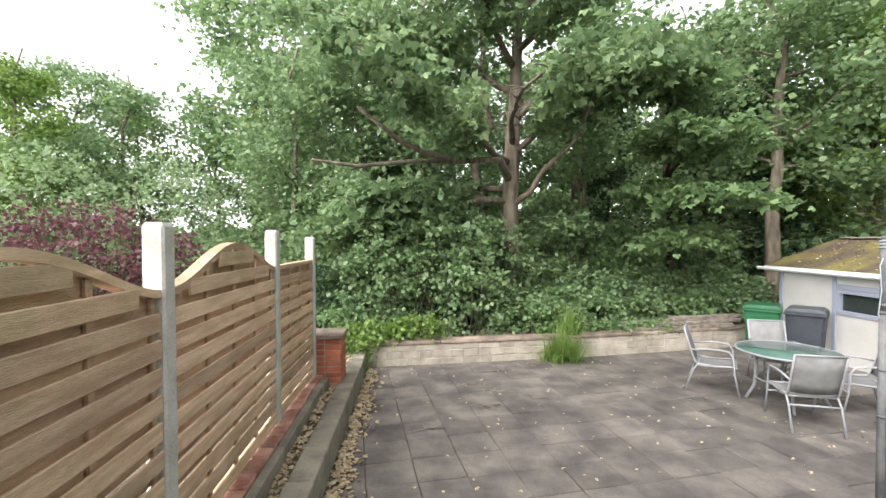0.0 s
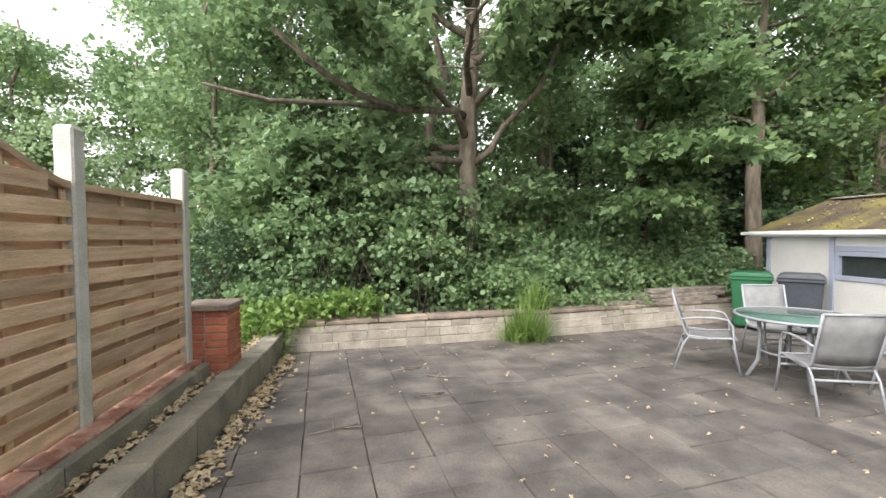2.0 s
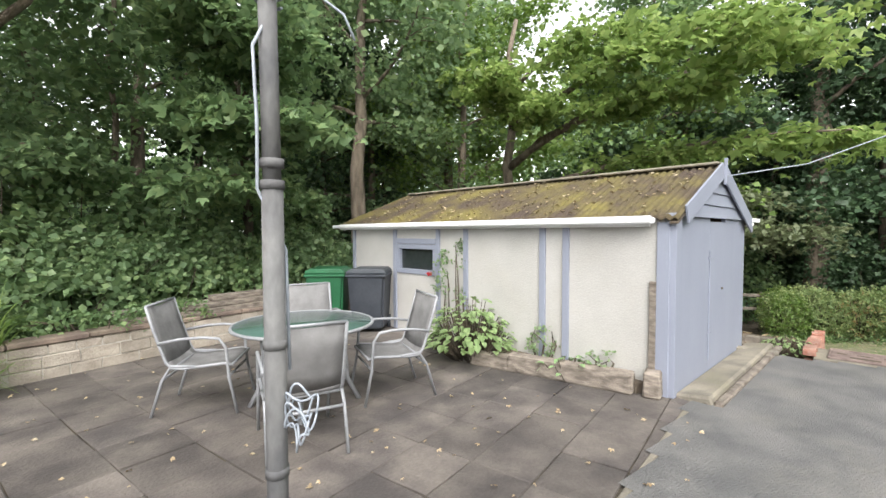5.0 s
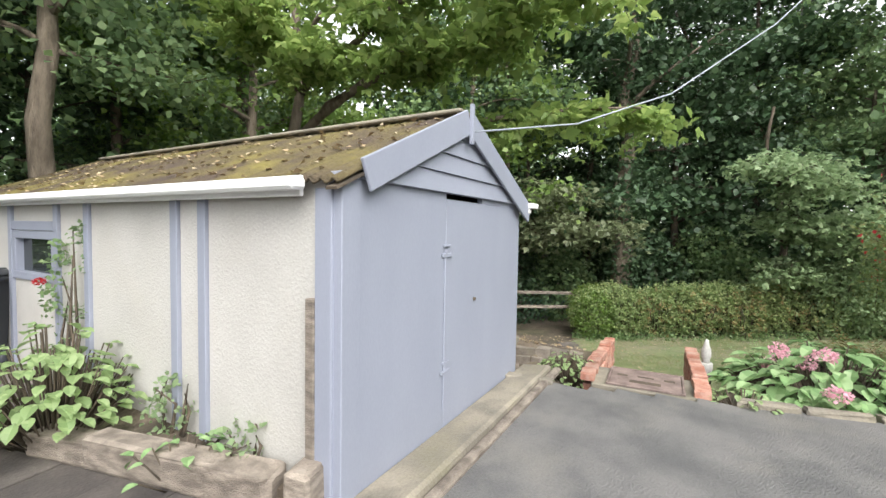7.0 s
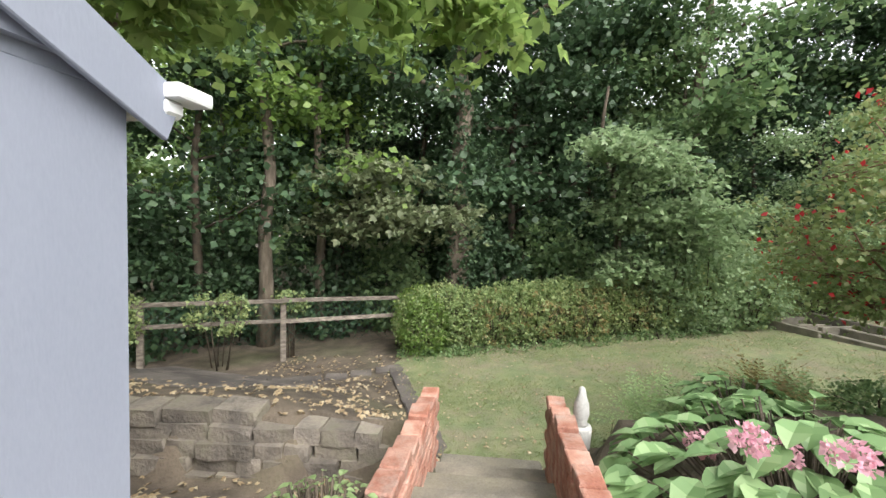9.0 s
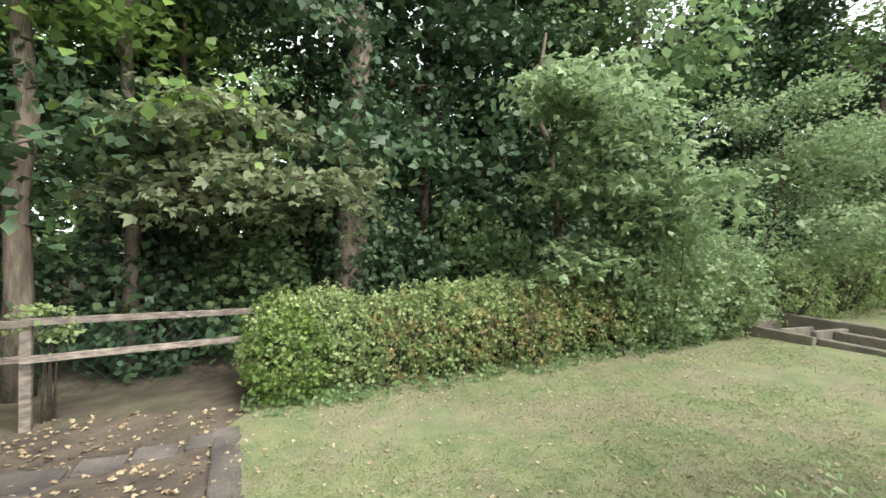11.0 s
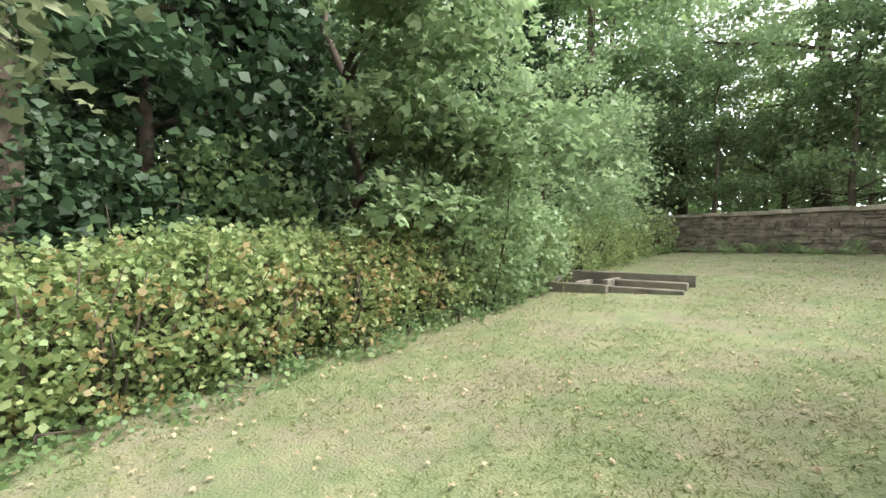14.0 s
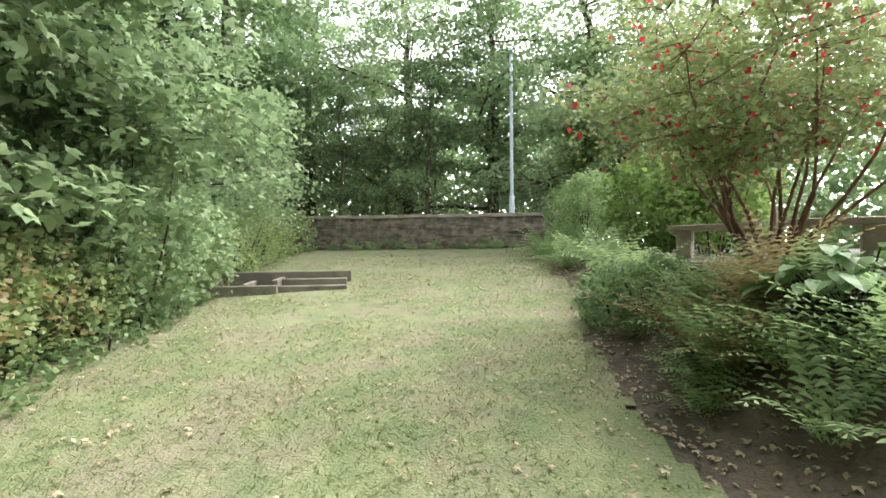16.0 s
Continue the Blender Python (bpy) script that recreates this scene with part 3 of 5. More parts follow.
# solid disc on the door; its dark colour stands in for the hole's shade
me = tubes_mesh("lock_disc", [rod((0, 0, 0), (0, -0.014, 0), 0.014, 10)])
part("lock", me, M_TWIG, shed, "small dark disc drawn as the lock hole", pose(1.47, -0.043, 0.86))


def gable(y, th, material, boards):
    zb = EAVE + 0.035
    slope = (APEX - EAVE) / (SWD / 2)
    n = boards
    for k in range(n):
        za, zc = zb + (APEX - zb) * k / n, zb + (APEX - zb) * (k + 1) / n - 0.004
        xa, xc = (za - EAVE) / slope + 0.02, (zc - EAVE) / slope + 0.02
        ym = y - 0.012
        vs = [(xa, ym, za), (SWD - xa, ym, za), (SWD - xc, y + 0.004, zc), (xc, y + 0.004, zc)]
        vs += [(v[0], y + th, v[2]) for v in vs]
        part("gable_board", mesh_of("board", vs, [(0, 1, 2, 3), (7, 6, 5, 4), (0, 4, 5, 1), (1, 5, 6, 2), (2, 6, 7, 3), (3, 7, 4, 0)]), material, shed, "grey shiplap gable board")


gable(-0.062, 0.05, M_GREY, 4)
slope_len = math.hypot(SWD / 2 + 0.08, (APEX - EAVE) * (1 + 0.08 / (SWD / 2)))
slope_ang = math.degrees(math.atan2(APEX - EAVE, SWD / 2))


def roof_slope(sign):
    """Corrugated sheet, hipped back at the far end."""
    nu, nv = 10, 300
    vs, fs = [], []
    hip = 0.45
    for j in range(nv + 1):
        v = -0.09 + (SL + 0.21) * j / nv
        for i in range(nu + 1):
            s = slope_len * i / nu
            r = s / slope_len
            vv = min(v, SL + 0.12 - hip * r)
            x = SWD / 2 + sign * (math.cos(radians(slope_ang)) * (slope_len - s))
            z = APEX + 0.05 - math.sin(radians(slope_ang)) * (slope_len - s)
            z += 0.014 * math.sin(v * 2 * math.pi / 0.077) + 0.012 * noise.noise(Vector((x * 2, v * 2, 3)))
            vs.append((x, vv, z))
    for j in range(nv):
        for i in range(nu):
            a = j * (nu + 1) + i
            fs.append((a, a + 1, a + nu + 2, a + nu + 1))
    me = mesh_of("roof", vs, fs)
    me.shade_smooth()
    ob = part("roof", me, M_ROOF, shed, "brown and yellow-green mossy corrugated roof sheet")
    md = ob.modifiers.new("thick", "SOLIDIFY")
    md.thickness = 0.012


roof_slope(-1)
roof_slope(1)
hipv = [(-0.14, SL + 0.12, EAVE - 0.03), (SWD + 0.14, SL + 0.12, EAVE - 0.03), (SWD / 2, SL + 0.12 - 0.45, APEX + 0.05)]
part("roof_hip", mesh_of("hip", hipv + [(x, y, z - 0.02) for x, y, z in hipv], [(0, 1, 2), (5, 4, 3), (0, 3, 4, 1), (1, 4, 5, 2), (2, 5, 3, 0)]), M_ROOF, shed)
part("ridge", box_mesh(0.16, SL - 0.3, 0.03, 0.01), M_KERB, shed, "grey ridge capping", pose(SWD / 2, (SL - 0.4) / 2 - 0.02, APEX + 0.055))
for sg in (-1, 1):
    cut = 0.24 if sg < 0 else 0.0
    part("barge_board", box_mesh(slope_len + 0.02 - cut, 0.022, 0.17, 0.004), M_GREY, shed, "grey painted barge board", pose(SWD / 2 + sg * math.cos(radians(slope_ang)) * slope_len / 2, -0.10, APEX - 0.06 - math.sin(radians(slope_ang)) * slope_len / 2, ry=sg * slope_ang) @ pose(cut / 2, 0, -0.03))
    part("soffit", box_mesh(slope_len, 0.07, 0.015), M_TWIG, shed, "", pose(SWD / 2 + sg * math.cos(radians(slope_ang)) * slope_len / 2, -0.055, APEX + 0.0 - math.sin(radians(slope_ang)) * slope_len / 2, ry=sg * slope_ang))
part("finial", box_mesh(0.03, 0.03, 0.28, 0.004), M_GREY, shed, "", pose(SWD / 2, -0.12, APEX - 0.16))
ramp = box_mesh(SWD + 0.15, 0.30, 0.10, 0.02, rough=0.004)
thing("concrete_ramp", ramp, M_KERB, SHED @ pose(SWD / 2 + 0.12, -0.20, -0.04, rx=-8), "worn sloping concrete lip along the shed doors", "ramp", kind="structure")
thing("timber_sill", box_mesh(SWD + 0.2, 0.07, 0.06, 0.012, rough=0.004), M_TIMBER, SHED @ pose(SWD / 2 + 0.15, -0.385, -0.01), "weathered timber strip at the edge of the drive", "timber")

rl = []
for k in range(420):
    v, f = rnd.uniform(0.1, SL - 0.5), rnd.random()
    q = SHED @ Vector((SWD / 2 - 1.25 * f, v, APEX + 0.075 - 0.55 * f * 1.02))
    rl.append(tuple(q))
thing("roof_litter", quads_mesh("litter", leaf_quads(np.array(rl), 0.05, up=2.5)), L_DEAD, label="pale leaf litter lying on the mossy shed roof", category="leaves", kind="stuff")

# cable from the gable
thing("overhead_cable", tubes_mesh("cable", [([(8.06, 4.90, 2.08), (8.7, 4.38, 2.2), (9.34, 3.85, 2.5), (10.2, 3.2, 3.2), (11.2, 2.4, 4.3), (12.5, 1.3, 5.8)], [0.006] * 6, 6)]), M_CABLE, label="thin pale overhead cable fixed to the shed gable", category="cable")

# sleepers and bed beside the shed
for a, b, w, h in (((6.10, 6.75), (6.30, 6.25), 0.16, 0.15), ((6.26, 6.30), (6.66, 5.12), 0.17, 0.19)):
    d = Vector(b) - Vector(a)
    thing("railway_sleeper", box_mesh(d.length, w, h, 0.025, rough=0.01, segments=2), M_TIMBER, pose((a[0] + b[0]) / 2, (a[1] + b[1]) / 2, 0.0, rz=math.degrees(math.atan2(d.y, d.x))), "grey cracked timber sleeper edging the shed bed", "sleeper", "bed edging sleepers")
thing("timber_block", box_mesh(0.2, 0.15, 0.24, 0.02, rough=0.008), M_TIMBER, pose(6.72, 4.97, 0.0, rz=20), "short squared timber block beside the shed corner", "timber")
bedv = [(6.2, 6.8, 0.1), (6.35, 6.2, 0.1), (6.66, 5.1, 0.1), (6.78, 5.05, 0.1), (6.62, 7.4, 0.1), (6.15, 7.4, 0.08)]
thing("shed_bed_soil", mesh_of("bed", bedv + [(x, y, -0.02) for x, y, z in bedv], [(0, 1, 2, 3, 4, 5)] + [(i, i + 6, (i + 1) % 6 + 6, (i + 1) % 6) for i in range(6)]), M_SOIL, label="narrow soil bed along the shed", category="bed", kind="structure")

# ---- wheelie bins ----
def wheelie_bin(x, y, rz, material, label, s=1.0):
    root = thing("wheelie_bin", None, None, pose(x, y, 0, rz=rz), label, "wheelie bin", "wheelie bins")
    bm = bmesh.new()
    bmesh.ops.create_cube(bm, size=1)
    for v in bm.verts:
        up = v.co.z > 0
        v.co = Vector((v.co.x * (0.56 if up else 0.46), v.co.y * (0.66 if up else 0.5), 0.88 * s if up else 0.06))
    bmesh.ops.bevel(bm, geom=bm.edges[:], offset=0.03, segments=2, affect="EDGES")
    part("body", bm_mesh(bm, "body"), material, root)
    part("rim", box_mesh(0.60, 0.70, 0.045, 0.012), material, root, m=pose(0, 0, 0.84 * s))
    bm = bmesh.new()
    bmesh.ops.create_cube(bm, size=1)
    for v in bm.verts:
        up = v.co.z > 0
        v.co = Vector((v.co.x * (0.5 if up else 0.62), v.co.y * (0.6 if up else 0.72), 0.96 * s if up else 0.89 * s))
    bmesh.ops.bevel(bm, geom=bm.edges[:], offset=0.02, segments=2, affect="EDGES")
    part("lid", bm_mesh(bm, "lid"), material, root)
    part("handle", tubes_mesh("handle", [rod((-0.24, 0.38, 0.88 * s), (0.24, 0.38, 0.88 * s), 0.018)]), material, root)
    for sx in (-0.24, 0.24):
        part("wheel", tubes_mesh("wheel", [rod((sx - 0.025, 0.24, 0.1), (sx + 0.025, 0.24, 0.1), 0.1, 16)]), M_BIN_K, root)
    return root


gb = wheelie_bin(5.50, 9.42, -35, M_BIN_G, "green plastic wheelie bin with a white panel on its front", 1.0)
part("panel", box_mesh(0.13, 0.004, 0.13), M_PLASTIC_W, gb, "small pale number panel", pose(0, -0.318, 0.5, rx=-5))
wheelie_bin(5.98, 8.98, -40, M_BIN_K, "dark grey plastic wheelie bin with closed lid", 1.0)

# ---- table and chairs ----
TC = (4.17, 6.75)
table = thing("patio_table", None, None, pose(*TC, 0, rz=20), "round green glass patio table with grey metal legs", "table")
part("tabletop", tubes_mesh("top", [([(0, 0, 0.705), (0, 0, 0.717)], [0.58, 0.58], 48)]), M_TABLE, table, "round green glass top")
part("rim", tubes_mesh("rim", [([(0.585 * math.cos(a), 0.585 * math.sin(a), 0.708) for a in np.linspace(0, 2 * math.pi, 49)], [0.014] * 49, 8)]), M_ALU, table)
for k in range(4):
    a = math.pi / 4 + k * math.pi / 2
    c, s_ = math.cos(a), math.sin(a)
    part("leg", tubes_mesh("leg", [([(0.36 * c, 0.36 * s_, 0.70), (0.34 * c, 0.34 * s_, 0.45), (0.36 * c, 0.36 * s_, 0.2), (0.46 * c, 0.46 * s_, 0.005)], [0.021] * 4, 8)]), M_ALU, table)
part("brace", tubes_mesh("brace", [([(0.35 * math.cos(a), 0.35 * math.sin(a), 0.32) for a in np.linspace(0, 2 * math.pi, 33)], [0.012] * 33, 6)]), M_ALU, table)


def garden_chair():
    """Faces +y; stacking metal chair with mesh fabric."""
    root = thing("garden_chair", None, None, pose(0, 0, 0), "grey metal garden chair with mesh fabric seat and back", "chair", "chairs round the patio table")
    w = 0.25
    nu = 14
    prof = [(0.26, 0.40), (0.2, 0.415), (0.05, 0.40), (-0.12, 0.385), (-0.2, 0.395), (-0.24, 0.44), (-0.28, 0.56), (-0.33, 0.72), (-0.38, 0.90)]

    def panel(pts, name):
        vs, fs = [], []
        for y, z in pts:
            for i in range(7):
                u = i / 6 * 2 - 1
                vs.append((u * (w - 0.01), y, z - 0.018 * (1 - u * u)))
        for j in range(len(pts) - 1):
            for i in range(6):
                a = j * 7 + i
                fs.append((a, a + 1, a + 8, a + 7))
        me = mesh_of(name, vs, fs)
        me.shade_smooth()
        ob = part(name, me, M_MESH, root, "grey woven mesh")
        md = ob.modifiers.new("thick", "SOLIDIFY")
        md.thickness = 0.006
        return ob

    panel(prof[:6], "seat")
    panel(prof[5:], "backrest")
    for sx in (-1, 1):
        x = sx * w
        part("side_rail", tubes_mesh("rail", [([(x, y, z) for y, z in prof], [0.0125] * len(prof), 8)]), M_ALU, root)
        part("front_leg", tubes_mesh("leg", [([(x * 1.04, 0.30, 0.0), (x * 1.04, 0.24, 0.3), (x * 1.04, 0.22, 0.55), (x * 1.06, 0.17, 0.625), (x * 1.08, 0.05, 0.64), (x * 1.08, -0.12, 0.632), (x * 1.05, -0.29, 0.60)], [0.0125] * 7, 8)]), M_ALU, root, "pale metal front leg curving into the armrest")
        part("back_leg", tubes_mesh("leg", [([(x * 1.02, -0.36, 0.0), (x * 1.02, -0.27, 0.3), (x * 1.01, -0.2, 0.41), (x * 1.01, -0.02, 0.4)], [0.0125] * 4, 8)]), M_ALU, root)
    for y, z in (prof[0], prof[-1], (-0.2, 0.385), (0.23, 0.30), (-0.27, 0.30)):
        part("crossbar", tubes_mesh("bar", [rod((-w, y, z), (w, y, z), 0.0115)]), M_ALU, root)
    return root


chair = garden_chair()
chair.matrix_world = pose(3.90, 6.10, 0.008, rz=-10)
for x, y, r in ((3.50, 7.25, -118), (4.88, 6.52, 78), (4.55, 7.55, 170)):
    copy_thing(chair, pose(x, y, 0.008, rz=r))

# ---- clothes pole with wires ----
pole = thing("clothes_pole", None, None, pose(3.22, 4.28, 0), "dark grey metal washing line pole with tangled wire", "pole")
part("lower_tube", tubes_mesh("tube", [rod((0, 0, 0), (0, 0, 1.62), 0.030, 16)]), M_POLE, pole)
part("upper_tube", tubes_mesh("tube", [rod((0, 0, 1.62), (-0.005, 0, 2.21), 0.0255, 16)]), M_POLE, pole)
part("cap", tubes_mesh("cap", [([(-0.005, 0, 2.21), (-0.005, 0, 2.235)], [0.027, 0.014], 16)]), M_POLE, pole)
for z in (0.80, 1.17, 1.62, 1.68):
    part("collar", tubes_mesh("collar", [rod((0, 0, z), (0, 0, z + 0.025), 0.0335, 16)]), M_POLE, pole, "pale metal collar")
for k, (z, r, tl) in enumerate(((1.0, 0.055, 50), (0.97, 0.05, 70), (1.02, 0.04, 30), (0.95, 0.05, 80))):
    ring = [Vector((0.05 + r * 0.55 + r * math.cos(a), 0.02 + r * 0.3 * math.sin(a * 2), z + r * 0.8 * math.sin(a) + 0.02 * math.sin(3 * a + k))) for a in np.linspace(0, 2 * math.pi, 29)]
    q = Matrix.Rotation(radians(-40 - tl * 0.5), 4, "Z")
    part("wire_coil", tubes_mesh("coil", [([q @ p for p in ring], [0.0035] * 29, 5)]), M_CABLE, pole, "loop of pale coated wire")
part("wire", tubes_mesh("wire", [([(0.03, 0, 2.17), (-0.05, -0.02, 2.0), (-0.045, -0.03, 1.8), (-0.04, 0.0, 1.62), (0.035, 0, 1.45), (0.04, 0.0, 1.1)], [0.005] * 6, 6)]), M_CABLE, pole)
part("wire", tubes_mesh("wire", [([(0.03, 0, 2.17), (0.12, -0.04, 2.18), (0.19, -0.07, 2.13), (0.22, -0.08, 2.06)], [0.004] * 4, 6)]), M_CABLE, pole)
part("wire", tubes_mesh("wire", [([(0.034 * math.cos(a), 0.034 * math.sin(a), 2.13 + 0.012 * a / 3) for a in np.linspace(0, 18, 60)], [0.005] * 60, 5)]), M_CABLE, pole)

# ---- steps down to the lawn ----
AX0, AX1 = Vector((9.50, 4.02)), Vector((12.0, 4.42))
sd = (AX1 - AX0).normalized()
sn = Vector((-sd.y, sd.x))
sang = math.degrees(math.atan2(sd.y, sd.x))
steps = thing("garden_steps", None, None, pose(AX0.x, AX0.y, 0, rz=sang), "flight of worn stone steps down to the lawn", "steps", kind="structure")
for k in range(5):
    part("tread", box_mesh(0.52, 0.86, 0.22, 0.015, rough=0.005), M_KERB, steps, m=pose(0.26 + 0.48 * k, 0, -0.21 - 0.19 * k))
M_PLATE = mat("rusty_iron", (0.13, 0.095, 0.085), (0.24, 0.18, 0.16), 7, 0.8, 0.5, 60)
plate = part("plate", box_mesh(0.5, 0.6, 0.012, 0.004), M_PLATE, steps, "rusty recessed iron plate in the top step", pose(0.28, -0.02, 0.008))
for px, py, sx, sy in ((-0.255, 0, 0.02, 0.64), (0.255, 0, 0.02, 0.64), (0, 0.31, 0.5, 0.02), (0, -0.31, 0.5, 0.02)):
    part("plate_rim", box_mesh(sx, sy, 0.02, 0.004), M_PLATE, plate, m=pose(px, py, 0.002))
# no holes are cut: raised dark patches put their shade into the colour
for px, py, sx, sy in ((0.05, 0.2, 0.05, 0.09), (0.05, -0.2, 0.05, 0.09), (-0.1, 0.0, 0.07, 0.26), (0.06, 0.0, 0.03, 0.14)):
    part("hole_patch", box_mesh(sx, sy, 0.004, 0.0015), M_TWIG, plate, "dark raised patch drawn as a hole in the plate", pose(px, py, 0.011))


def step_wall(side):
    off = 0.47 * side
    root = thing("wall_steps", box_mesh(2.0, 0.1, 0.9, z0=-1.02), M_MORTAR, pose(AX0.x, AX0.y, 0, rz=sang) @ pose(1.0, off, 0.0), "low brick wall beside the garden steps", "wall", kind="structure")
    me = box_mesh(0.215, 0.11, 0.065, 0.006, rough=0.002)
    for c in range(10):
        for j in range(9):
            x = -1.0 + 0.113 + 0.226 * j + (0.113 if c % 2 else 0)
            if x > 1.0:
                continue
            part("brick", me, M_BRICK_OLD, root, m=pose(x, -0.012 * side, -0.80 + 0.076 * c))
    me2 = box_mesh(0.20, 0.125, 0.07, 0.008, rough=0.004)
    for j in range(9):
        part("coping_brick", me2, M_BRICK_OLD, root, m=pose(-0.86 + 0.226 * j, 0, 0.0 + (0.03 if j in (2, 3, 6) else 0) - 0.012 * j, rz=rnd.uniform(-3, 3)))


step_wall(1)
step_wall(-1)
k_root = thing("drive_kerb", None, None, pose(0, 0, 0), "mossy concrete kerb along the end of the drive", "kerb", kind="structure")
for k in range(9):
    y = 4.9 - 0.44 * k
    if 3.45 < y < 4.5:
        continue
    x = 9.10 + 0.34 * (4.89 - y)
    part("kerb_stone", box_mesh(0.1, 0.43, 0.12, 0.02, rough=0.008, segments=2), M_KERB, k_root, m=pose(x, y, -0.06, rz=19))

# bird figure on the brick wall
bird = tubes_mesh("bird", [([(0, 0, 0.0), (0, 0, 0.03), (0, 0, 0.08), (-0.005, 0.0, 0.15), (-0.012, 0, 0.20), (-0.012, 0, 0.235), (-0.004, 0, 0.265), (0.0, 0, 0.275)], [0.045, 0.04, 0.055, 0.052, 0.034, 0.026, 0.02, 0.004], 14)])
sp = pose(AX0.x, AX0.y, 0, rz=sang) @ pose(1.80, -0.62, -0.13)
thing("stone_pot", tubes_mesh("pot", [([(0, 0, -0.25), (0, 0, -0.02), (0, 0, 0.0)], [0.06, 0.075, 0.07], 14)]), M_STATUE, sp, "pale cast stone pedestal beside the steps", "pedestal")
thing("bird_statue", bird, M_STATUE, sp, "small pale stone bird figure on a pedestal", "statue")


# ---- dry stone bed wall and lower terrace ----
def rock(sx, sy, sz):
    bm = bmesh.new()
    bmesh.ops.create_cube(bm, size=1)
    bmesh.ops.subdivide_edges(bm, edges=bm.edges[:], cuts=1)
    for v in bm.verts:
        r = v.co.length
        v.co = v.co * (1 - 0.22 * max(0, r - 0.6)) + Vector((rnd.uniform(-1, 1), rnd.uniform(-1, 1), rnd.uniform(-1, 1))) * 0.03
    bmesh.ops.scale(bm, vec=(sx, sy, sz), verts=bm.verts)
    return bm_mesh(bm, "rock")


ROCKS = [rock(1, 1, 1) for _ in range(7)]
dry = thing("wall_bed", None, None, pose(0, 0, 0), "low dry-laid wall of rough grey garden stones", "wall", kind="structure")
for c in range(5):
    y = 4.95 + 0.06 * (c % 2)
    while y < 7.4:
        w = rnd.uniform(0.16, 0.3) if c < 4 else rnd.uniform(0.24, 0.36)
        h = 0.105
        if c < 4 or y > 5.75:
            part("stone", ROCKS[rnd.randrange(7)], M_ROCK, dry, m=pose(bed_wall_x(y) - 0.05 + rnd.uniform(-0.02, 0.02) + 0.02 * c, y + w / 2, -0.52 + 0.1 * c, rnd.uniform(-3, 3), rnd.uniform(-3, 3), 15 + rnd.uniform(-4, 4)) @ Matrix.Diagonal((0.24, w * 1.02, h * 1.12, 1)))
        y += w
bedpath = thing("bed_path", None, None, pose(0, 0, 0), "dark stone edging path round the soil bed", "path", kind="structure")
for k in range(14):
    f = k / 13
    x, y = 12.3 + 2.55 * f, 5.0 + 1.5 * f
    part("path_stone", box_mesh(0.34, 0.24, 0.05, 0.012, rough=0.008), M_SLAB, bedpath, m=pose(x, y, ground_z(x, y) - 0.02, rz=30 + rnd.uniform(-6, 6)))
for k in range(7):
    x, y = 14.75 - 0.22 * k, 6.62 + 0.33 * k
    part("path_stone", box_mesh(0.34, 0.26, 0.05, 0.012, rough=0.008), M_SLAB, bedpath, m=pose(x, y, ground_z(x, y) - 0.02, rz=120 + rnd.uniform(-6, 6)))
terr = thing("terrace_slabs", None, None, pose(0, 0, 0), "sloping rows of dark mossy slabs beside the soil bed", "paving", kind="structure")
for i in range(6):
    for j in range(5):
        x, y = 11.6 + 0.48 * i, 7.3 + 0.62 * j - 0.18 * i + 0.25 * i
        part("slab", box_mesh(0.46, 0.6, 0.05, 0.008, rough=0.006), M_SLAB, terr, m=pose(x, y, ground_z(x, y) - 0.02, ry=12))

# ---- post and rail fence ----
pr = [Vector(p) for p in ((16.47, 7.05), (15.12, 8.85), (13.77, 10.65), (12.42, 12.45))]
rail_fence = thing("rail_fence", None, None, pose(0, 0, 0), "weathered post and rail fence with green wire netting", "fence")
for p in pr:
    z = ground_z(p.x, p.y)
    part("post", box_mesh(0.1, 0.1, -0.12 - z + 0.1, 0.008), M_TIMBER, rail_fence, m=pose(p.x, p.y, z - 0.1, rz=-53))
for a, b in zip(pr, pr[1:]):
    for z in (-0.18, -0.55):
        m = (a + b) / 2
        part("rail", box_mesh((b - a).length + 0.08, 0.04, 0.075, 0.006, rough=0.004), M_TIMBER, rail_fence, m=pose(m.x - 0.05, m.y - 0.04, z - 0.045, rz=126.9, ry=rnd.uniform(-0.7, 0.7)))
nets = []
a, b = pr[0] + Vector((0.05, 0.05)), pr[3] + Vector((0.05, 0.05))
for k in range(46):
    f = k / 45
    for g0, g1 in ((f, f + 0.12), (f, f - 0.12)):
        p, q = a.lerp(b, f), a.lerp(b, min(1, max(0, g1)))
        nets.append(rod((p.x, p.y, -0.2), (q.x, q.y, -1.02), 0.0025, 3))
part("netting", tubes_mesh("net", nets), M_WIRE, rail_fence, "green wire netting", kind="stuff")

# ---- sunken concrete cold frame in the lawn ----
trough = thing("concrete_cold_frame", None, None, COLD_FRAME, "weathered concrete cold frame with two open pits", "cold frame")
for sx, sy, x, y, h, m_ in ((0.98, 0.07, 0.45, 0.0, 0.12, M_KERB), (2.0, 0.09, -0.06, -0.82, 0.27, M_KERB), (0.07, 0.75, 0.90, -0.41, 0.18, M_KERB), (0.06, 0.74, 0.42, -0.41, 0.14, M_KERB), (0.08, 0.74, 0.0, -0.41, 0.19, M_KERB), (0.95, 0.1, -0.52, -0.1, 0.10, M_KERB), (0.95, 0.1, -0.52, -0.45, 0.18, M_KERB)):
    part("slab_side", box_mesh(sx, sy, h + 0.4, 0.012, z0=-0.4, rough=0.004), m_, trough, m=pose(x, y, 0))

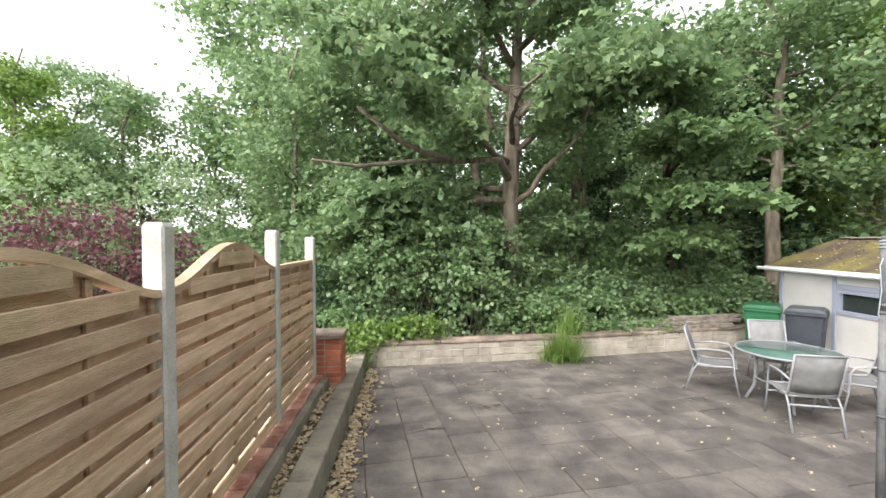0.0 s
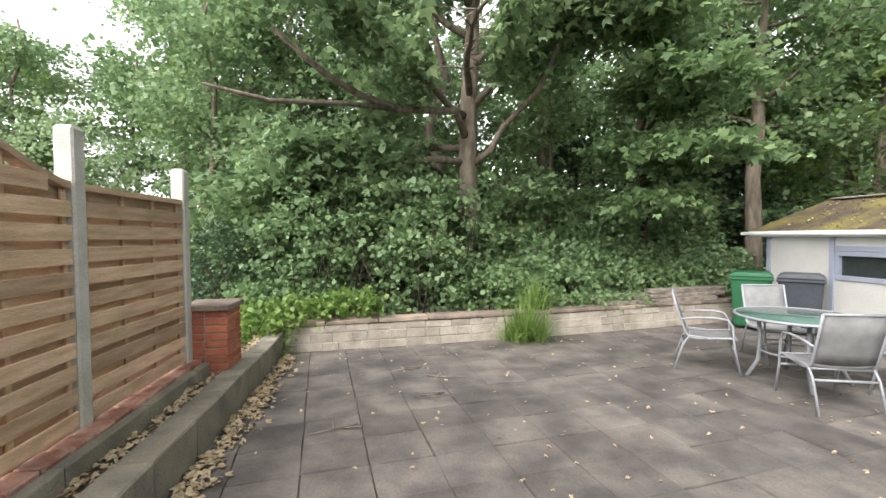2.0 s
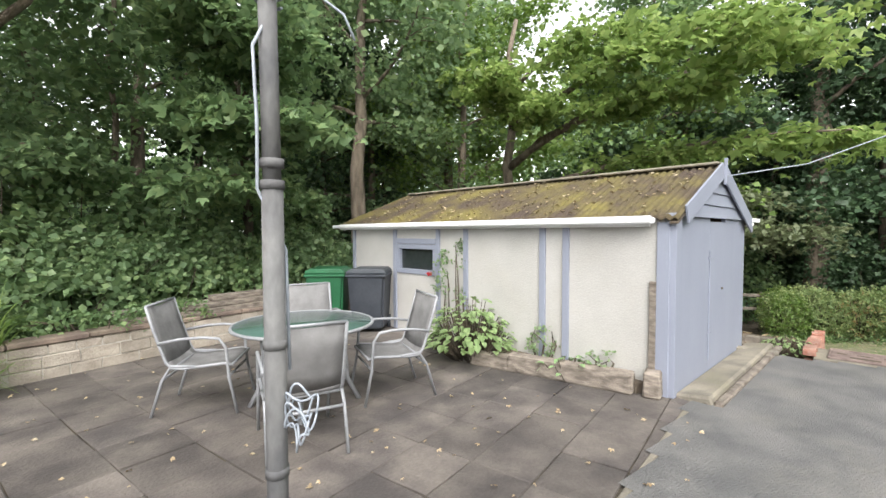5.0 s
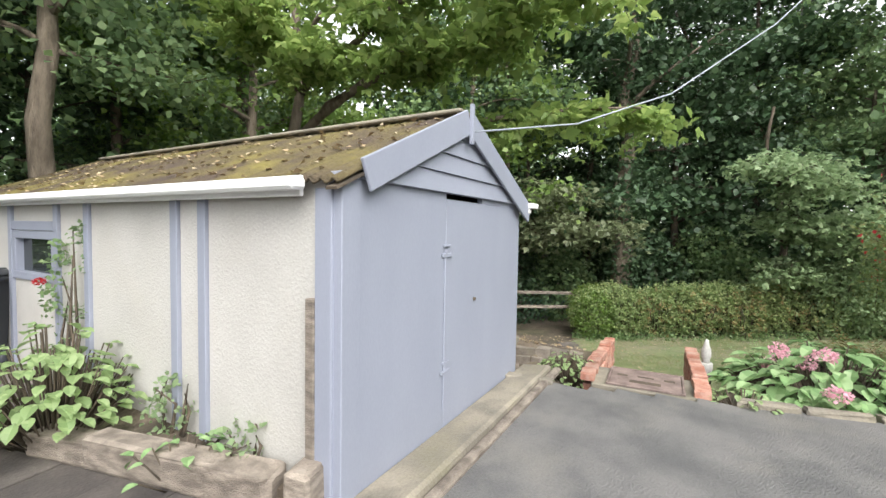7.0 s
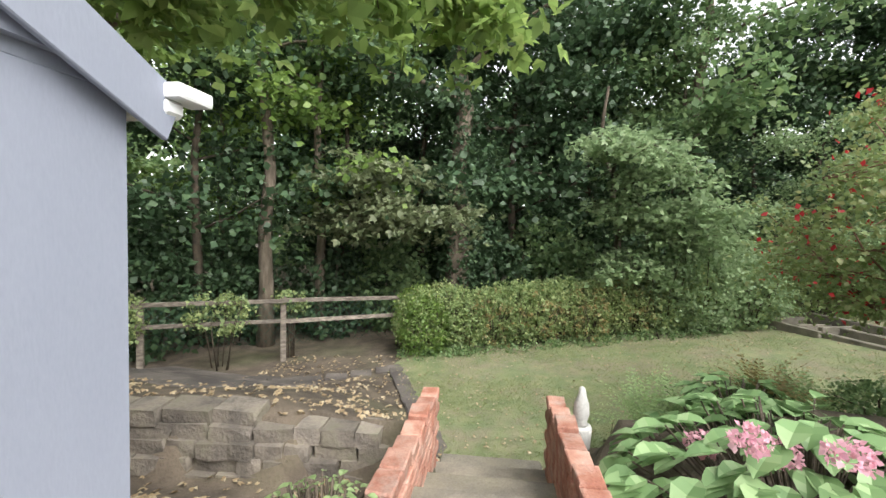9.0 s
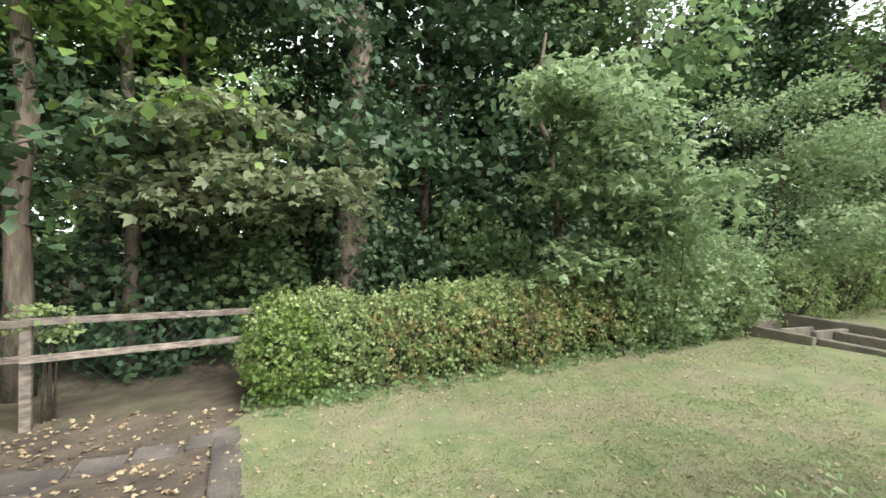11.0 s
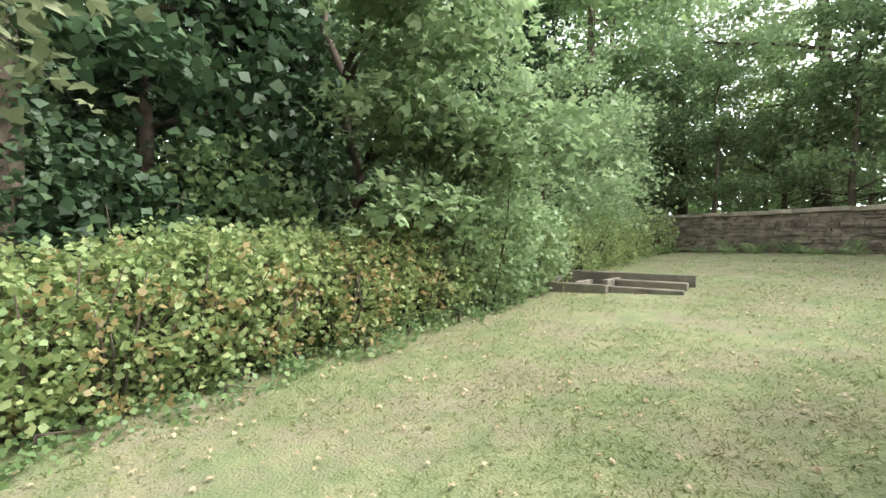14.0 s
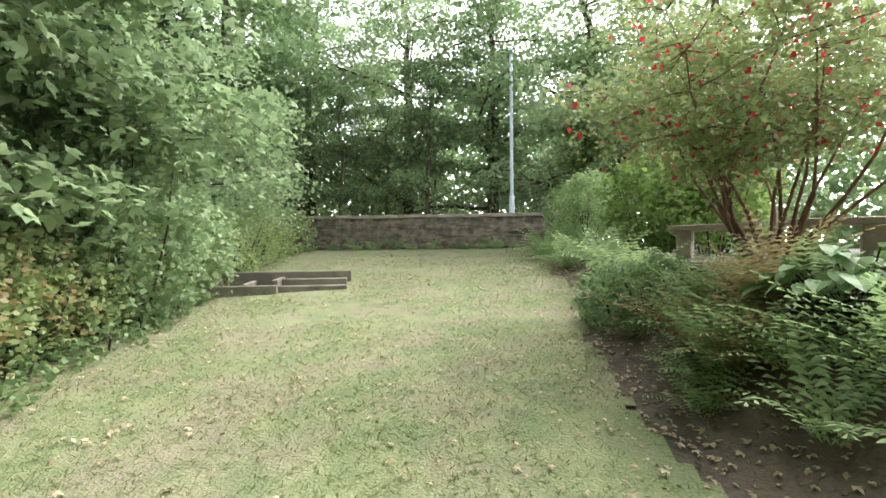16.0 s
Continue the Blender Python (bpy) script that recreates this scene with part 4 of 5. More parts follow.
# ---- far dry stone wall, lamp column ----
FB, FA = Vector((21.6, -7.4)), Vector((13.0, -8.15))
fdv = (FB - FA)
fwl, fwa = fdv.length, math.degrees(math.atan2(fdv.y, fdv.x))
far_wall = thing("wall_far", box_mesh(fwl, 0.3, 1.0), M_DRYSTONE, pose((FA.x + FB.x) / 2, (FA.y + FB.y) / 2, 0.05, rz=fwa), "long dark dry stone wall at the end of the lawn", "wall", kind="structure")
fv, ff = [], []
z = 0.0
while z < 0.95:
    h = rnd.uniform(0.045, 0.085)
    x = -fwl / 2
    while x < fwl / 2:
        w = rnd.uniform(0.15, 0.45)
        d = rnd.uniform(0.16, 0.21)
        o = len(fv)
        for px, py, pz in ((x, -0.1, z), (x + w - 0.012, -0.1, z), (x + w - 0.012, d, z), (x, d, z)):
            fv.append((px, py, pz + rnd.uniform(-0.004, 0.004)))
        for px, py, pz in ((x + 0.01, -0.1, z + h - 0.012), (x + w - 0.02, -0.1, z + h - 0.012), (x + w - 0.02, d - 0.012, z + h - 0.012), (x + 0.01, d - 0.012, z + h - 0.012)):
            fv.append((px, py, pz + rnd.uniform(-0.004, 0.004)))
        ff += [tuple(o + q for q in f) for f in ((4, 5, 6, 7), (0, 1, 5, 4), (1, 2, 6, 5), (2, 3, 7, 6), (3, 0, 4, 7))]
        x += w
    z += h
part("courses", mesh_of("courses", fv, ff), M_DRYSTONE, far_wall, kind="stuff")
x = -fwl / 2
while x < fwl / 2:
    w = rnd.uniform(0.35, 0.7)
    part("coping", box_mesh(w - 0.012, 0.42, 0.1, 0.012, rough=0.012), M_STONE, far_wall, m=pose(x + w / 2, 0.02, 0.98, rnd.uniform(-2, 2), rnd.uniform(-1, 1)))
    x += w
lampc = thing("lamp_column", None, None, pose(14.55, -8.75, 0), "tall pale blue-grey lamp column behind the wall", "lamp column")
part("base", tubes_mesh("base", [rod((0, 0, 0), (0, 0, 1.75), 0.085, 16)]), M_LAMP, lampc)
part("shaft", tubes_mesh("shaft", [([(0, 0, 1.75), (0, 0, 1.8), (0, 0, 6.2)], [0.085, 0.06, 0.05], 16)]), M_LAMP, lampc)
part("head", box_mesh(0.12, 0.25, 0.05, 0.015), M_LAMP, lampc, m=pose(0, 0.1, 6.2))

# ---- trees ----
def limb_path(start, direction, length, n, sag, g):
    p, d = Vector(start), Vector(direction).normalized()
    pts = [p.copy()]
    for i in range(n):
        d = (d + Vector((g.uniform(-0.25, 0.25), g.uniform(-0.25, 0.25), g.uniform(-0.15, 0.2) - sag))).normalized()
        p = p + d * (length / n)
        pts.append(p.copy())
    return pts


def tree_meshes(h, r, spread, base, limbs, leaves, size, seed, lobes=1, lean=0.0, spray=0.75, flat=0.4):
    """Trunk with limbs, and a crown of leafy sprays along the limbs."""
    g = random.Random(seed)
    ng = np.random.default_rng(seed)
    n = 9
    wob = [(g.uniform(-1, 1) * 0.03 * h * (i / n) ** 1.2 + lean * i / n, g.uniform(-1, 1) * 0.03 * h * (i / n) ** 1.2) for i in range(n + 1)]
    tpts = [Vector((wob[i][0], wob[i][1], h * 0.95 * i / n - 0.3 * (i == 0))) for i in range(n + 1)]
    trad = [r * (1.25 if i == 0 else 1.0) * (1 - 0.85 * i / n) + 0.012 for i in range(n + 1)]
    tubes = [(tpts, trad, 9)]
    cents = []
    for k in range(limbs):
        f = base + (0.97 - base) * (k + g.random()) / limbs
        i = min(n - 1, int(f * n))
        s = tpts[i].lerp(tpts[i + 1], f * n - i)
        a = k * 2.4 + g.uniform(-0.5, 0.5)
        ln = spread * (1.05 - 0.55 * f) * g.uniform(0.7, 1.2)
        pts = limb_path(s, (math.cos(a), math.sin(a), g.uniform(0.15, 0.7)), ln, 6, 0.05, g)
        rr = max(0.014, trad[i] * 0.42)
        tubes.append((pts, [rr * (1 - 0.85 * q / 6) for q in range(7)], 5))
        for q in range(1, 7):
            for _ in range(2):
                sub = limb_path(pts[q], (math.cos(a + g.uniform(-1.5, 1.5)), math.sin(a + g.uniform(-1.5, 1.5)), g.uniform(-0.3, 0.5)), ln * g.uniform(0.18, 0.4), 3, 0.1, g)
                if g.random() < 0.7:
                    tubes.append((sub, [rr * 0.3, rr * 0.22, rr * 0.15, rr * 0.08], 3))
                cents += [tuple(sub[2]), tuple(sub[3])]
    per = max(1, leaves // len(cents))
    pts = sprays(cents, per, spray, flat, ng)
    return tubes_mesh("trunk", tubes), quads_mesh("crown", leaf_quads(pts, size, lobes=lobes, g=ng))


def tree(x, y, z, meshes, bark, leaf, label, rz=0.0, s=1.0, name="tree", group="woodland trees"):
    root = thing(name, None, None, pose(x, y, z, rz=rz) @ Matrix.Scale(s, 4), label, "tree", group)
    part("trunk", meshes[0], bark, root)
    part("crown", meshes[1], leaf, root)
    return root


PROTO = [
    (tree_meshes(12.0, 0.16, 3.0, 0.28, 15, 9000, 0.17, 21, spray=0.8), M_BARK, L_MID, "tall woodland tree with a slim grey-brown trunk"),
    (tree_meshes(10.0, 0.12, 2.6, 0.18, 15, 9500, 0.15, 22, spray=0.8), M_BARK, L_SYC, "leafy woodland tree with low green branches"),
    (tree_meshes(13.0, 0.18, 3.2, 0.35, 14, 8500, 0.18, 23, spray=0.85), M_BARK, L_MID, "tall bare-stemmed woodland tree with a high crown"),
    (tree_meshes(8.5, 0.09, 2.3, 0.10, 15, 9500, 0.15, 24, spray=0.75), M_TWIG, L_DARK, "dark evergreen understorey tree, leafy to the ground"),
    (tree_meshes(11.0, 0.10, 2.2, 0.25, 12, 7000, 0.16, 25, spray=0.8), M_BARK, L_LIGHT, "slender tree with light green leaves"),
]
GARDEN = [(-30, -25), (-30, 13), (-9, 14), (-5, 13.2), (0, 13.6), (6.3, 13.6), (10, 14.0), (13.0, 13.8), (17.4, 8.3), (19.2, 4), (20.3, 0), (22.6, -5.5), (22.3, -9.8), (12, -10.8), (5, -11.5), (2, -25)]


def inside(x, y, poly):
    c = False
    for (x1, y1), (x2, y2) in zip(poly, poly[1:] + poly[:1]):
        if (y1 > y) != (y2 > y) and x < (x2 - x1) * (y - y1) / (y2 - y1) + x1:
            c = not c
    return c


def edge_distance(x, y):
    best = 1e9
    for (x1, y1), (x2, y2) in zip(GARDEN, GARDEN[1:] + GARDEN[:1]):
        d = Vector((x2 - x1, y2 - y1))
        t = max(0, min(1, ((x - x1) * d.x + (y - y1) * d.y) / d.length_squared))
        best = min(best, math.hypot(x - x1 - t * d.x, y - y1 - t * d.y))
    return best


placed = []
tg = random.Random(5)
tries = 0
while len(placed) < 76 and tries < 20000:
    tries += 1
    x, y = tg.uniform(-9, 36), tg.uniform(-24, 27)
    if inside(x, y, GARDEN) or (y < -9 and x < 3):
        continue
    d = edge_distance(x, y)
    if d > 11 or (d > 5 and tg.random() < 0.45):
        continue
    if any(math.hypot(x - a, y - b) < 1.9 for a, b in placed):
        continue
    placed.append((x, y))
    k = tg.choice((0, 0, 1, 1, 2, 2, 3, 3, 4)) if y > -6 else tg.choice((0, 1, 1, 1, 4))
    if x > 17 and -6 < y < 9:
        k = tg.choice((0, 2, 3, 3, 3, 1))
    me, bark, leaf, label = PROTO[k]
    tree(x, y, ground_z(x, y), me, bark, leaf, label, rz=tg.uniform(0, 360), s=tg.uniform(0.8, 1.15) * (0.8 if y < -8 else 1.0))

# the large sycamore behind the stone wall, with its wide low limbs
g = random.Random(3)
tr = [Vector(p) for p in ((0.85, 11.1, 0.0), (0.83, 11.08, 1.2), (0.80, 11.05, 2.4), (0.82, 11.02, 3.6), (0.86, 11.0, 4.8), (0.95, 11.0, 6.4), (1.0, 11.1, 8.2), (1.1, 11.1, 10.0))]
tubes = [(tr, [0.27, 0.22, 0.20, 0.19, 0.17, 0.13, 0.09, 0.03], 12)]
tubes.append(([(0.82, 11.02, 3.5), (0.55, 10.5, 4.0), (-0.5, 9.97, 3.9), (-1.1, 9.4, 4.0), (-1.5, 8.95, 4.15), (-2.1, 8.3, 4.6)], [0.09, 0.08, 0.07, 0.06, 0.05, 0.035], 8))
tubes.append(([(-0.5, 9.97, 3.9), (-1.2, 9.1, 3.75), (-2.05, 8.1, 3.5), (-2.6, 7.4, 3.5)], [0.05, 0.042, 0.035, 0.02], 7))
tubes.append(([(0.82, 11.0, 3.0), (1.25, 10.8, 3.3), (1.5, 10.7, 3.75), (2.1, 10.3, 4.3), (2.5, 10.0, 5.2)], [0.08, 0.07, 0.06, 0.05, 0.03], 7))
cents = []
BIG_LIMBS = [((0.8, 11.0, 3.1), (-0.95, -0.45, 0.12), 5.2), ((0.82, 11.0, 4.0), (-0.8, -0.75, 0.25), 4.6), ((0.85, 11.0, 4.4), (-0.2, -1, 0.35), 3.4), ((0.85, 11.0, 4.2), (0.85, -0.4, 0.75), 3.8), ((0.9, 11.0, 5.0), (0.6, -0.8, 0.5), 3.6), ((0.9, 11.0, 5.6), (-0.9, -0.1, 0.5), 4.6), ((0.9, 11.0, 6.2), (-0.5, -0.85, 0.4), 4.4), ((0.95, 11.0, 6.6), (0.5, -0.85, 0.35), 4.0), ((1, 11, 7.2), (-0.7, -0.6, 0.4), 4.2), ((1, 11, 7.6), (0.9, 0.1, 0.5), 3.6), ((1, 11, 8.2), (0.0, -1, 0.5), 3.6), ((1, 11, 8.6), (-0.8, 0.4, 0.6), 3.4), ((0.8, 11.1, 3.4), (-1.0, 0.2, 0.15), 4.2)]
for s, d, ln in BIG_LIMBS:
    pts = limb_path(s, d, ln, 8, 0.035, g)
    tubes.append((pts, [0.075 * (1 - 0.88 * q / 8) + 0.006 for q in range(9)], 7))
    for q in range(2, 9):
        for _ in range(3):
            a = g.uniform(0, 6.28)
            sub = limb_path(pts[q], (math.cos(a) + d[0] * 0.5, math.sin(a) + d[1] * 0.5, g.uniform(-0.25, 0.35)), g.uniform(0.5, 1.2), 4, 0.09, g)
            tubes.append((sub, [0.018, 0.013, 0.009, 0.006, 0.004], 4))
            cents += [tuple(p) for p in sub[1:]]
pts = sprays(cents, 17, 0.5, 0.35)
pts = pts[~((np.abs(pts[:, 0] - 0.65) < 0.5) & (pts[:, 1] < 11.1) & (pts[:, 2] < 5.6))]
tree(0, 0, 0, (tubes_mesh("trunk", tubes), quads_mesh("crown", leaf_quads(pts, 0.17, lobes=3))), M_BARK, L_SYC, "large sycamore with a straight trunk and wide low limbs", name="sycamore_tree")
tree(7.2, 11.8, -0.3, tree_meshes(10, 0.19, 3.0, 0.4, 12, 9000, 0.15, 32, lobes=1, spray=0.7), M_BARK, L_SYC, "straight-stemmed tree behind the wheelie bins", rz=10)
tree(15.94, 9.89, -1.2, tree_meshes(11, 0.15, 2.8, 0.45, 12, 8000, 0.16, 33, spray=0.7), M_BARK, L_MID, "slim tree standing behind the rail fence", rz=0)
tree(2.9, 12.8, 0.0, tree_meshes(8.5, 0.06, 1.4, 0.3, 9, 4000, 0.14, 35, spray=0.6), M_BARK, L_MID, "slim sapling behind the wall")
tree(11.2, 13.0, -0.8, tree_meshes(9.5, 0.17, 3.6, 0.3, 13, 11000, 0.16, 36, lobes=1, spray=0.7), M_BARK, L_LIGHT, "spreading maple with light green leaves beyond the shed")
tree(19.9, -1.6, -0.5, tree_meshes(4.4, 0.05, 2.0, 0.12, 13, 12000, 0.085, 39, spray=0.6), M_TWIG, L_GREYG, "pale leafy hawthorn at the edge of the lawn")
tree(21.2, -4.6, -0.2, tree_meshes(4.0, 0.05, 1.9, 0.1, 13, 12000, 0.08, 40, spray=0.6), M_TWIG, L_GREYG, "grey-green shrub tree beside the stone wall")
for x, y, s, k in ((23.6, -12.3, 1.15, 41), (27.3, -12.6, 1.3, 42), (19.4, -13.2, 1.25, 43), (15.6, -12.8, 1.15, 44), (12.0, -12.6, 1.25, 45), (8.6, -9.5, 1.1, 47)):
    tree(x, y, 0.1, tree_meshes(10.5, 0.22, 4.2, 0.14, 17, 12000, 0.15, k, spray=0.9), M_TWIG, L_GREYG if k % 2 else L_SYC, "broad dark-stemmed tree beyond the stone wall", s=s)
def bough_tree(name, base, r, height, targets, per, size, bark, leaf, label, seed, lobes=3, droop=0.35, radius=0.42):
    """A tree whose boughs reach out to given places and carry flat layers of palmate leaves."""
    g, ng = random.Random(seed), np.random.default_rng(seed)
    b = Vector(base)
    n = 8
    tp = [b + Vector((g.uniform(-0.06, 0.06) * i, g.uniform(-0.06, 0.06) * i, height * i / n)) for i in range(n + 1)]
    tubes = [(tp, [r * (1 - 0.75 * i / n) + 0.01 for i in range(n + 1)], 9)]
    cents = []
    for t in targets:
        e = Vector(t)
        flat = math.hypot(e.x - b.x, e.y - b.y)
        z0 = min(b.z + height * 0.95, max(b.z + 1.0, e.z - 0.1 * flat + 0.3))
        i = min(n - 1, int((z0 - b.z) / height * n))
        s0 = tp[i]
        rr = 0.016 + 0.012 * flat
        pts = []
        for q in range(9):
            f = q / 8
            p = s0.lerp(e, f) + Vector((g.uniform(-0.08, 0.08), g.uniform(-0.08, 0.08), droop * math.sin(math.pi * f) + g.uniform(-0.05, 0.05)))
            pts.append(p)
        tubes.append((pts, [rr * (1 - 0.9 * q / 8) + 0.004 for q in range(9)], 6))
        for q in range(4, 9):
            for _ in range(4):
                a = g.uniform(0, 6.28)
                sub = limb_path(pts[q], (math.cos(a), math.sin(a), g.uniform(-0.25, 0.25)), g.uniform(0.35, 0.95), 3, 0.12, g)
                tubes.append((sub, [0.009, 0.007, 0.005, 0.003], 3))
                cents += [tuple(p) for p in sub[1:]]
    crown = quads_mesh("crown", leaf_quads(sprays(cents, per, radius, 0.3, ng), size, up=1.1, lobes=lobes, g=ng))
    return tree(0, 0, 0, (tubes_mesh("trunk", tubes), crown), bark, leaf, label, name=name)


bough_tree("maple_tree", (10.7, 10.6, -0.4), 0.17, 7.0, [(10.44, 4.70, 4.14), (10.52, 6.12, 3.87), (10.06, 7.12, 5.00), (11.40, 4.56, 2.98), (9.64, 8.73, 3.95), (9.60, 5.09, 4.34), (8.60, 9.24, 4.53)], 13, 0.17, M_BARK, L_LIME, "maple with bright lime green leaves over the shed", 601)
bough_tree("sycamore_tree", (17.9, 9.3, -1.2), 0.11, 5.5, [(16.15, 7.35, 1.63), (16.10, 8.04, 2.15), (16.35, 6.46, 1.52), (15.84, 7.83, 1.34), (16.51, 7.01, 2.33), (16.53, 6.07, 1.44)], 13, 0.14, M_TWIG, L_PALE, "pale-leaved sycamore over the rail fence", 602)
bough_tree("maple_tree", (18.9, 2.9, -0.9), 0.09, 5.4, [(16.96, 1.93, 2.37), (16.97, 2.61, 1.69), (17.01, 1.20, 1.71), (16.37, 2.50, 2.68), (16.29, 3.24, 2.81), (17.06, 1.52, 1.16), (16.90, 2.62, 0.53)], 14, 0.12, M_TWIG, L_GREYG, "bright-leaved maple leaning out over the hedge", 603)
bough_tree("chestnut_tree", (5.0, 12.4, -0.1), 0.10, 7.5, [(4.30, 9.16, 3.21), (3.70, 9.45, 4.35), (4.53, 8.87, 4.19), (4.17, 9.50, 2.26), (3.63, 10.09, 3.33), (4.95, 9.06, 2.99), (3.74, 9.11, 5.41)], 15, 0.17, M_TWIG, L_MID, "dense green tree with drooping leaf sprays behind the wall", 604)
bough_tree("sycamore_tree", (0.15, 12.5, -0.1), 0.16, 8.5, [(-1.6, 9.7, 1.5), (-2.5, 9.9, 2.0), (-0.5, 9.8, 1.3), (-3.0, 9.2, 2.5), (-0.9, 9.5, 2.5), (-1.9, 9.4, 3.2), (-3.4, 10.0, 1.4), (-0.2, 9.9, 2.1), (1.9, 10.8, 1.6), (2.5, 11.0, 2.6)], 13, 0.15, M_BARK, L_SYC, "second sycamore stem with low drooping branches", 605)
for x, y, s_, k in ((19.6, 7.7, 1.15, 3), (20.3, 5.3, 1.25, 3), (18.8, 9.9, 1.1, 3), (21.4, 3.4, 1.3, 3), (21.6, 0.6, 1.2, 0), (9.0, 14.6, 1.1, 1)):
    me, bark, leaf, label = PROTO[k]
    tree(x, y, ground_z(x, y), me, bark, leaf, label, rz=70 * x, s=s_)

# ivy trunk
ivy_p = np.array([(18.36 + 0.36 * math.cos(a) * q, 6.35 + 0.36 * math.sin(a) * q, z) for z, a, q in zip(rng.uniform(-1.1, 6.5, 3500), rng.uniform(0, 6.28, 3500), rng.uniform(0.8, 1.3, 3500))])
ivt = tree(18.36, 6.35, -1.1, tree_meshes(12, 0.3, 3.2, 0.4, 12, 8000, 0.17, 46, spray=0.8), M_BARK, L_DARK, "tall tree with an ivy-covered trunk")
ivt_leaf = part("ivy", quads_mesh("ivy", leaf_quads(ivy_p - np.array([18.36, 6.35, -1.1]), 0.11, up=0.2)), L_DARK, ivt, "dark ivy round the trunk")

# distant wood behind everything
n = 70000
ang = rng.uniform(radians(-75), radians(215), n)
rad = rng.uniform(27, 36, n)
hz = rng.uniform(0, 1, n) ** 1.25 * np.where(np.sin(ang * 9.0) > -0.6, 12.0, 8.0)
far = np.stack([9 + rad * np.sin(ang) * 1.05, 2 + rad * np.cos(ang), hz - 1.5], axis=1)
keep_far = ~((ang < radians(-18)) & (hz > 4.2))
thing("far_wood", quads_mesh("far", leaf_quads(far[keep_far], 0.62, up=0.2)), L_MID, label="distant dense wood closing the view", category="wood", kind="stuff")


# ---- shrubs, hedges and plants ----
def shrub(name, blobs, n, size, leaf, label, category="shrub", lobes=1, up=0.6, shell=0.55, group="", stems=6, seed=0):
    """blobs: (x, y, z, rx, ry, rz); leaves fill the outer part of every blob, in small clumps."""
    ng = np.random.default_rng(100 + seed)
    g = random.Random(seed)
    vol = np.array([b[3] * b[4] + b[4] * b[5] + b[3] * b[5] for b in blobs])
    out, tubes = [], []
    x0, y0 = blobs[0][0], blobs[0][1]
    for b, share in zip(blobs, vol / vol.sum()):
        m = max(8, int(n * share / 8))
        d = unit(ng.normal(size=(m, 3)))
        c = d * ng.uniform(shell, 1.08, size=(m, 1)) ** 0.6 * np.array(b[3:6]) + np.array(b[:3])
        out.append(sprays(c, 8, size * 1.5, 0.7, ng))
        for _ in range(stems):
            a = g.uniform(0, 6.28)
            gx, gy = b[0] + 0.25 * b[3] * math.cos(a), b[1] + 0.25 * b[4] * math.sin(a)
            e = (b[0] + 0.8 * b[3] * math.cos(a), b[1] + 0.8 * b[4] * math.sin(a), b[2] + b[5] * g.uniform(0.1, 0.8))
            tubes.append(([(gx, gy, ground_z(gx, gy) - 0.05), ((gx + e[0]) / 2 + g.uniform(-0.1, 0.1), (gy + e[1]) / 2 + g.uniform(-0.1, 0.1), (ground_z(gx, gy) + e[2]) / 2 + 0.1), e], [0.014, 0.010, 0.004], 4))
    pts = np.concatenate(out)
    root = thing(name, None, None, pose(0, 0, 0), label, category, group)
    part("stem", tubes_mesh("stems", tubes), M_TWIG, root, "thin brown stems", kind="stuff")
    part("leaves", quads_mesh("leaves", leaf_quads(pts, size, up=up, lobes=lobes, g=ng)), leaf, root)
    return root


sg = random.Random(9)
# undergrowth behind the stone wall
for k in range(15):
    x = -2.6 + 0.62 * k
    y = wall_y(x) + sg.uniform(0.9, 1.6)
    h = sg.uniform(0.35, 0.6) + (0.75 if -2.2 < x < -0.1 else 0)
    leaf = sg.choice((L_MID, L_SYC, L_SYC))
    shrub("shrub", [(x, y, 0.3 + h * 0.6, 0.7, 0.6, h), (x + 0.5, y + 0.8, 0.4 + h * 0.8, 0.8, 0.6, h * 1.2)], 3000, 0.10, leaf, "dense green undergrowth behind the stone wall", group="undergrowth shrubs", seed=k)
for k in range(9):
    x = -3.5 + 1.2 * k
    y = wall_y(x) + 2.8
    shrub("shrub", [(x, y, 1.3, 1.0, 0.8, 1.4)], 3000, 0.13, sg.choice((L_MID, L_SYC)), "dark leafy bush at the edge of the wood", group="undergrowth shrubs", seed=30 + k)
# woodland floor bushes behind fence and hedge
for k, (x, y) in enumerate(((13.2, 12.8), (14.6, 11.6), (16.2, 10.8), (17.4, 9.2), (18.3, 8.0), (18.9, 5.6), (19.4, 3.9), (20.2, 1.9), (20.8, -0.2), (8.5, 12.2), (10.2, 12.8), (11.8, 13.4), (21.8, -2.6), (19.8, 6.8))):
    z = ground_z(x, y)
    shrub("shrub", [(x, y, z + 0.9, 1.1, 1.0, 1.1), (x + 0.4, y + 0.6, z + 1.6, 0.9, 0.9, 1.0)], 3600, 0.13, sg.choice((L_DARK, L_DARK, L_MID)), "dark shade-grown bush under the trees", group="undergrowth shrubs", seed=50 + k)
# bright creeper at the wall's corner
shrub("creeper", [(-1.75, 8.2, 0.55, 0.45, 0.3, 0.22), (-2.3, 8.1, 0.4, 0.35, 0.4, 0.3), (-1.1, 8.45, 0.62, 0.5, 0.25, 0.2), (-1.95, 7.85, 0.3, 0.15, 0.2, 0.28)], 2200, 0.085, L_LIGHT, "bright green creeper spilling over the stone wall", "climber", seed=71)
shrub("creeper", [(2.6, 9.35, 0.48, 0.7, 0.22, 0.12), (3.4, 9.55, 0.5, 0.6, 0.2, 0.12)], 1500, 0.06, L_MID, "low green ivy on top of the stone wall", "climber", seed=72)
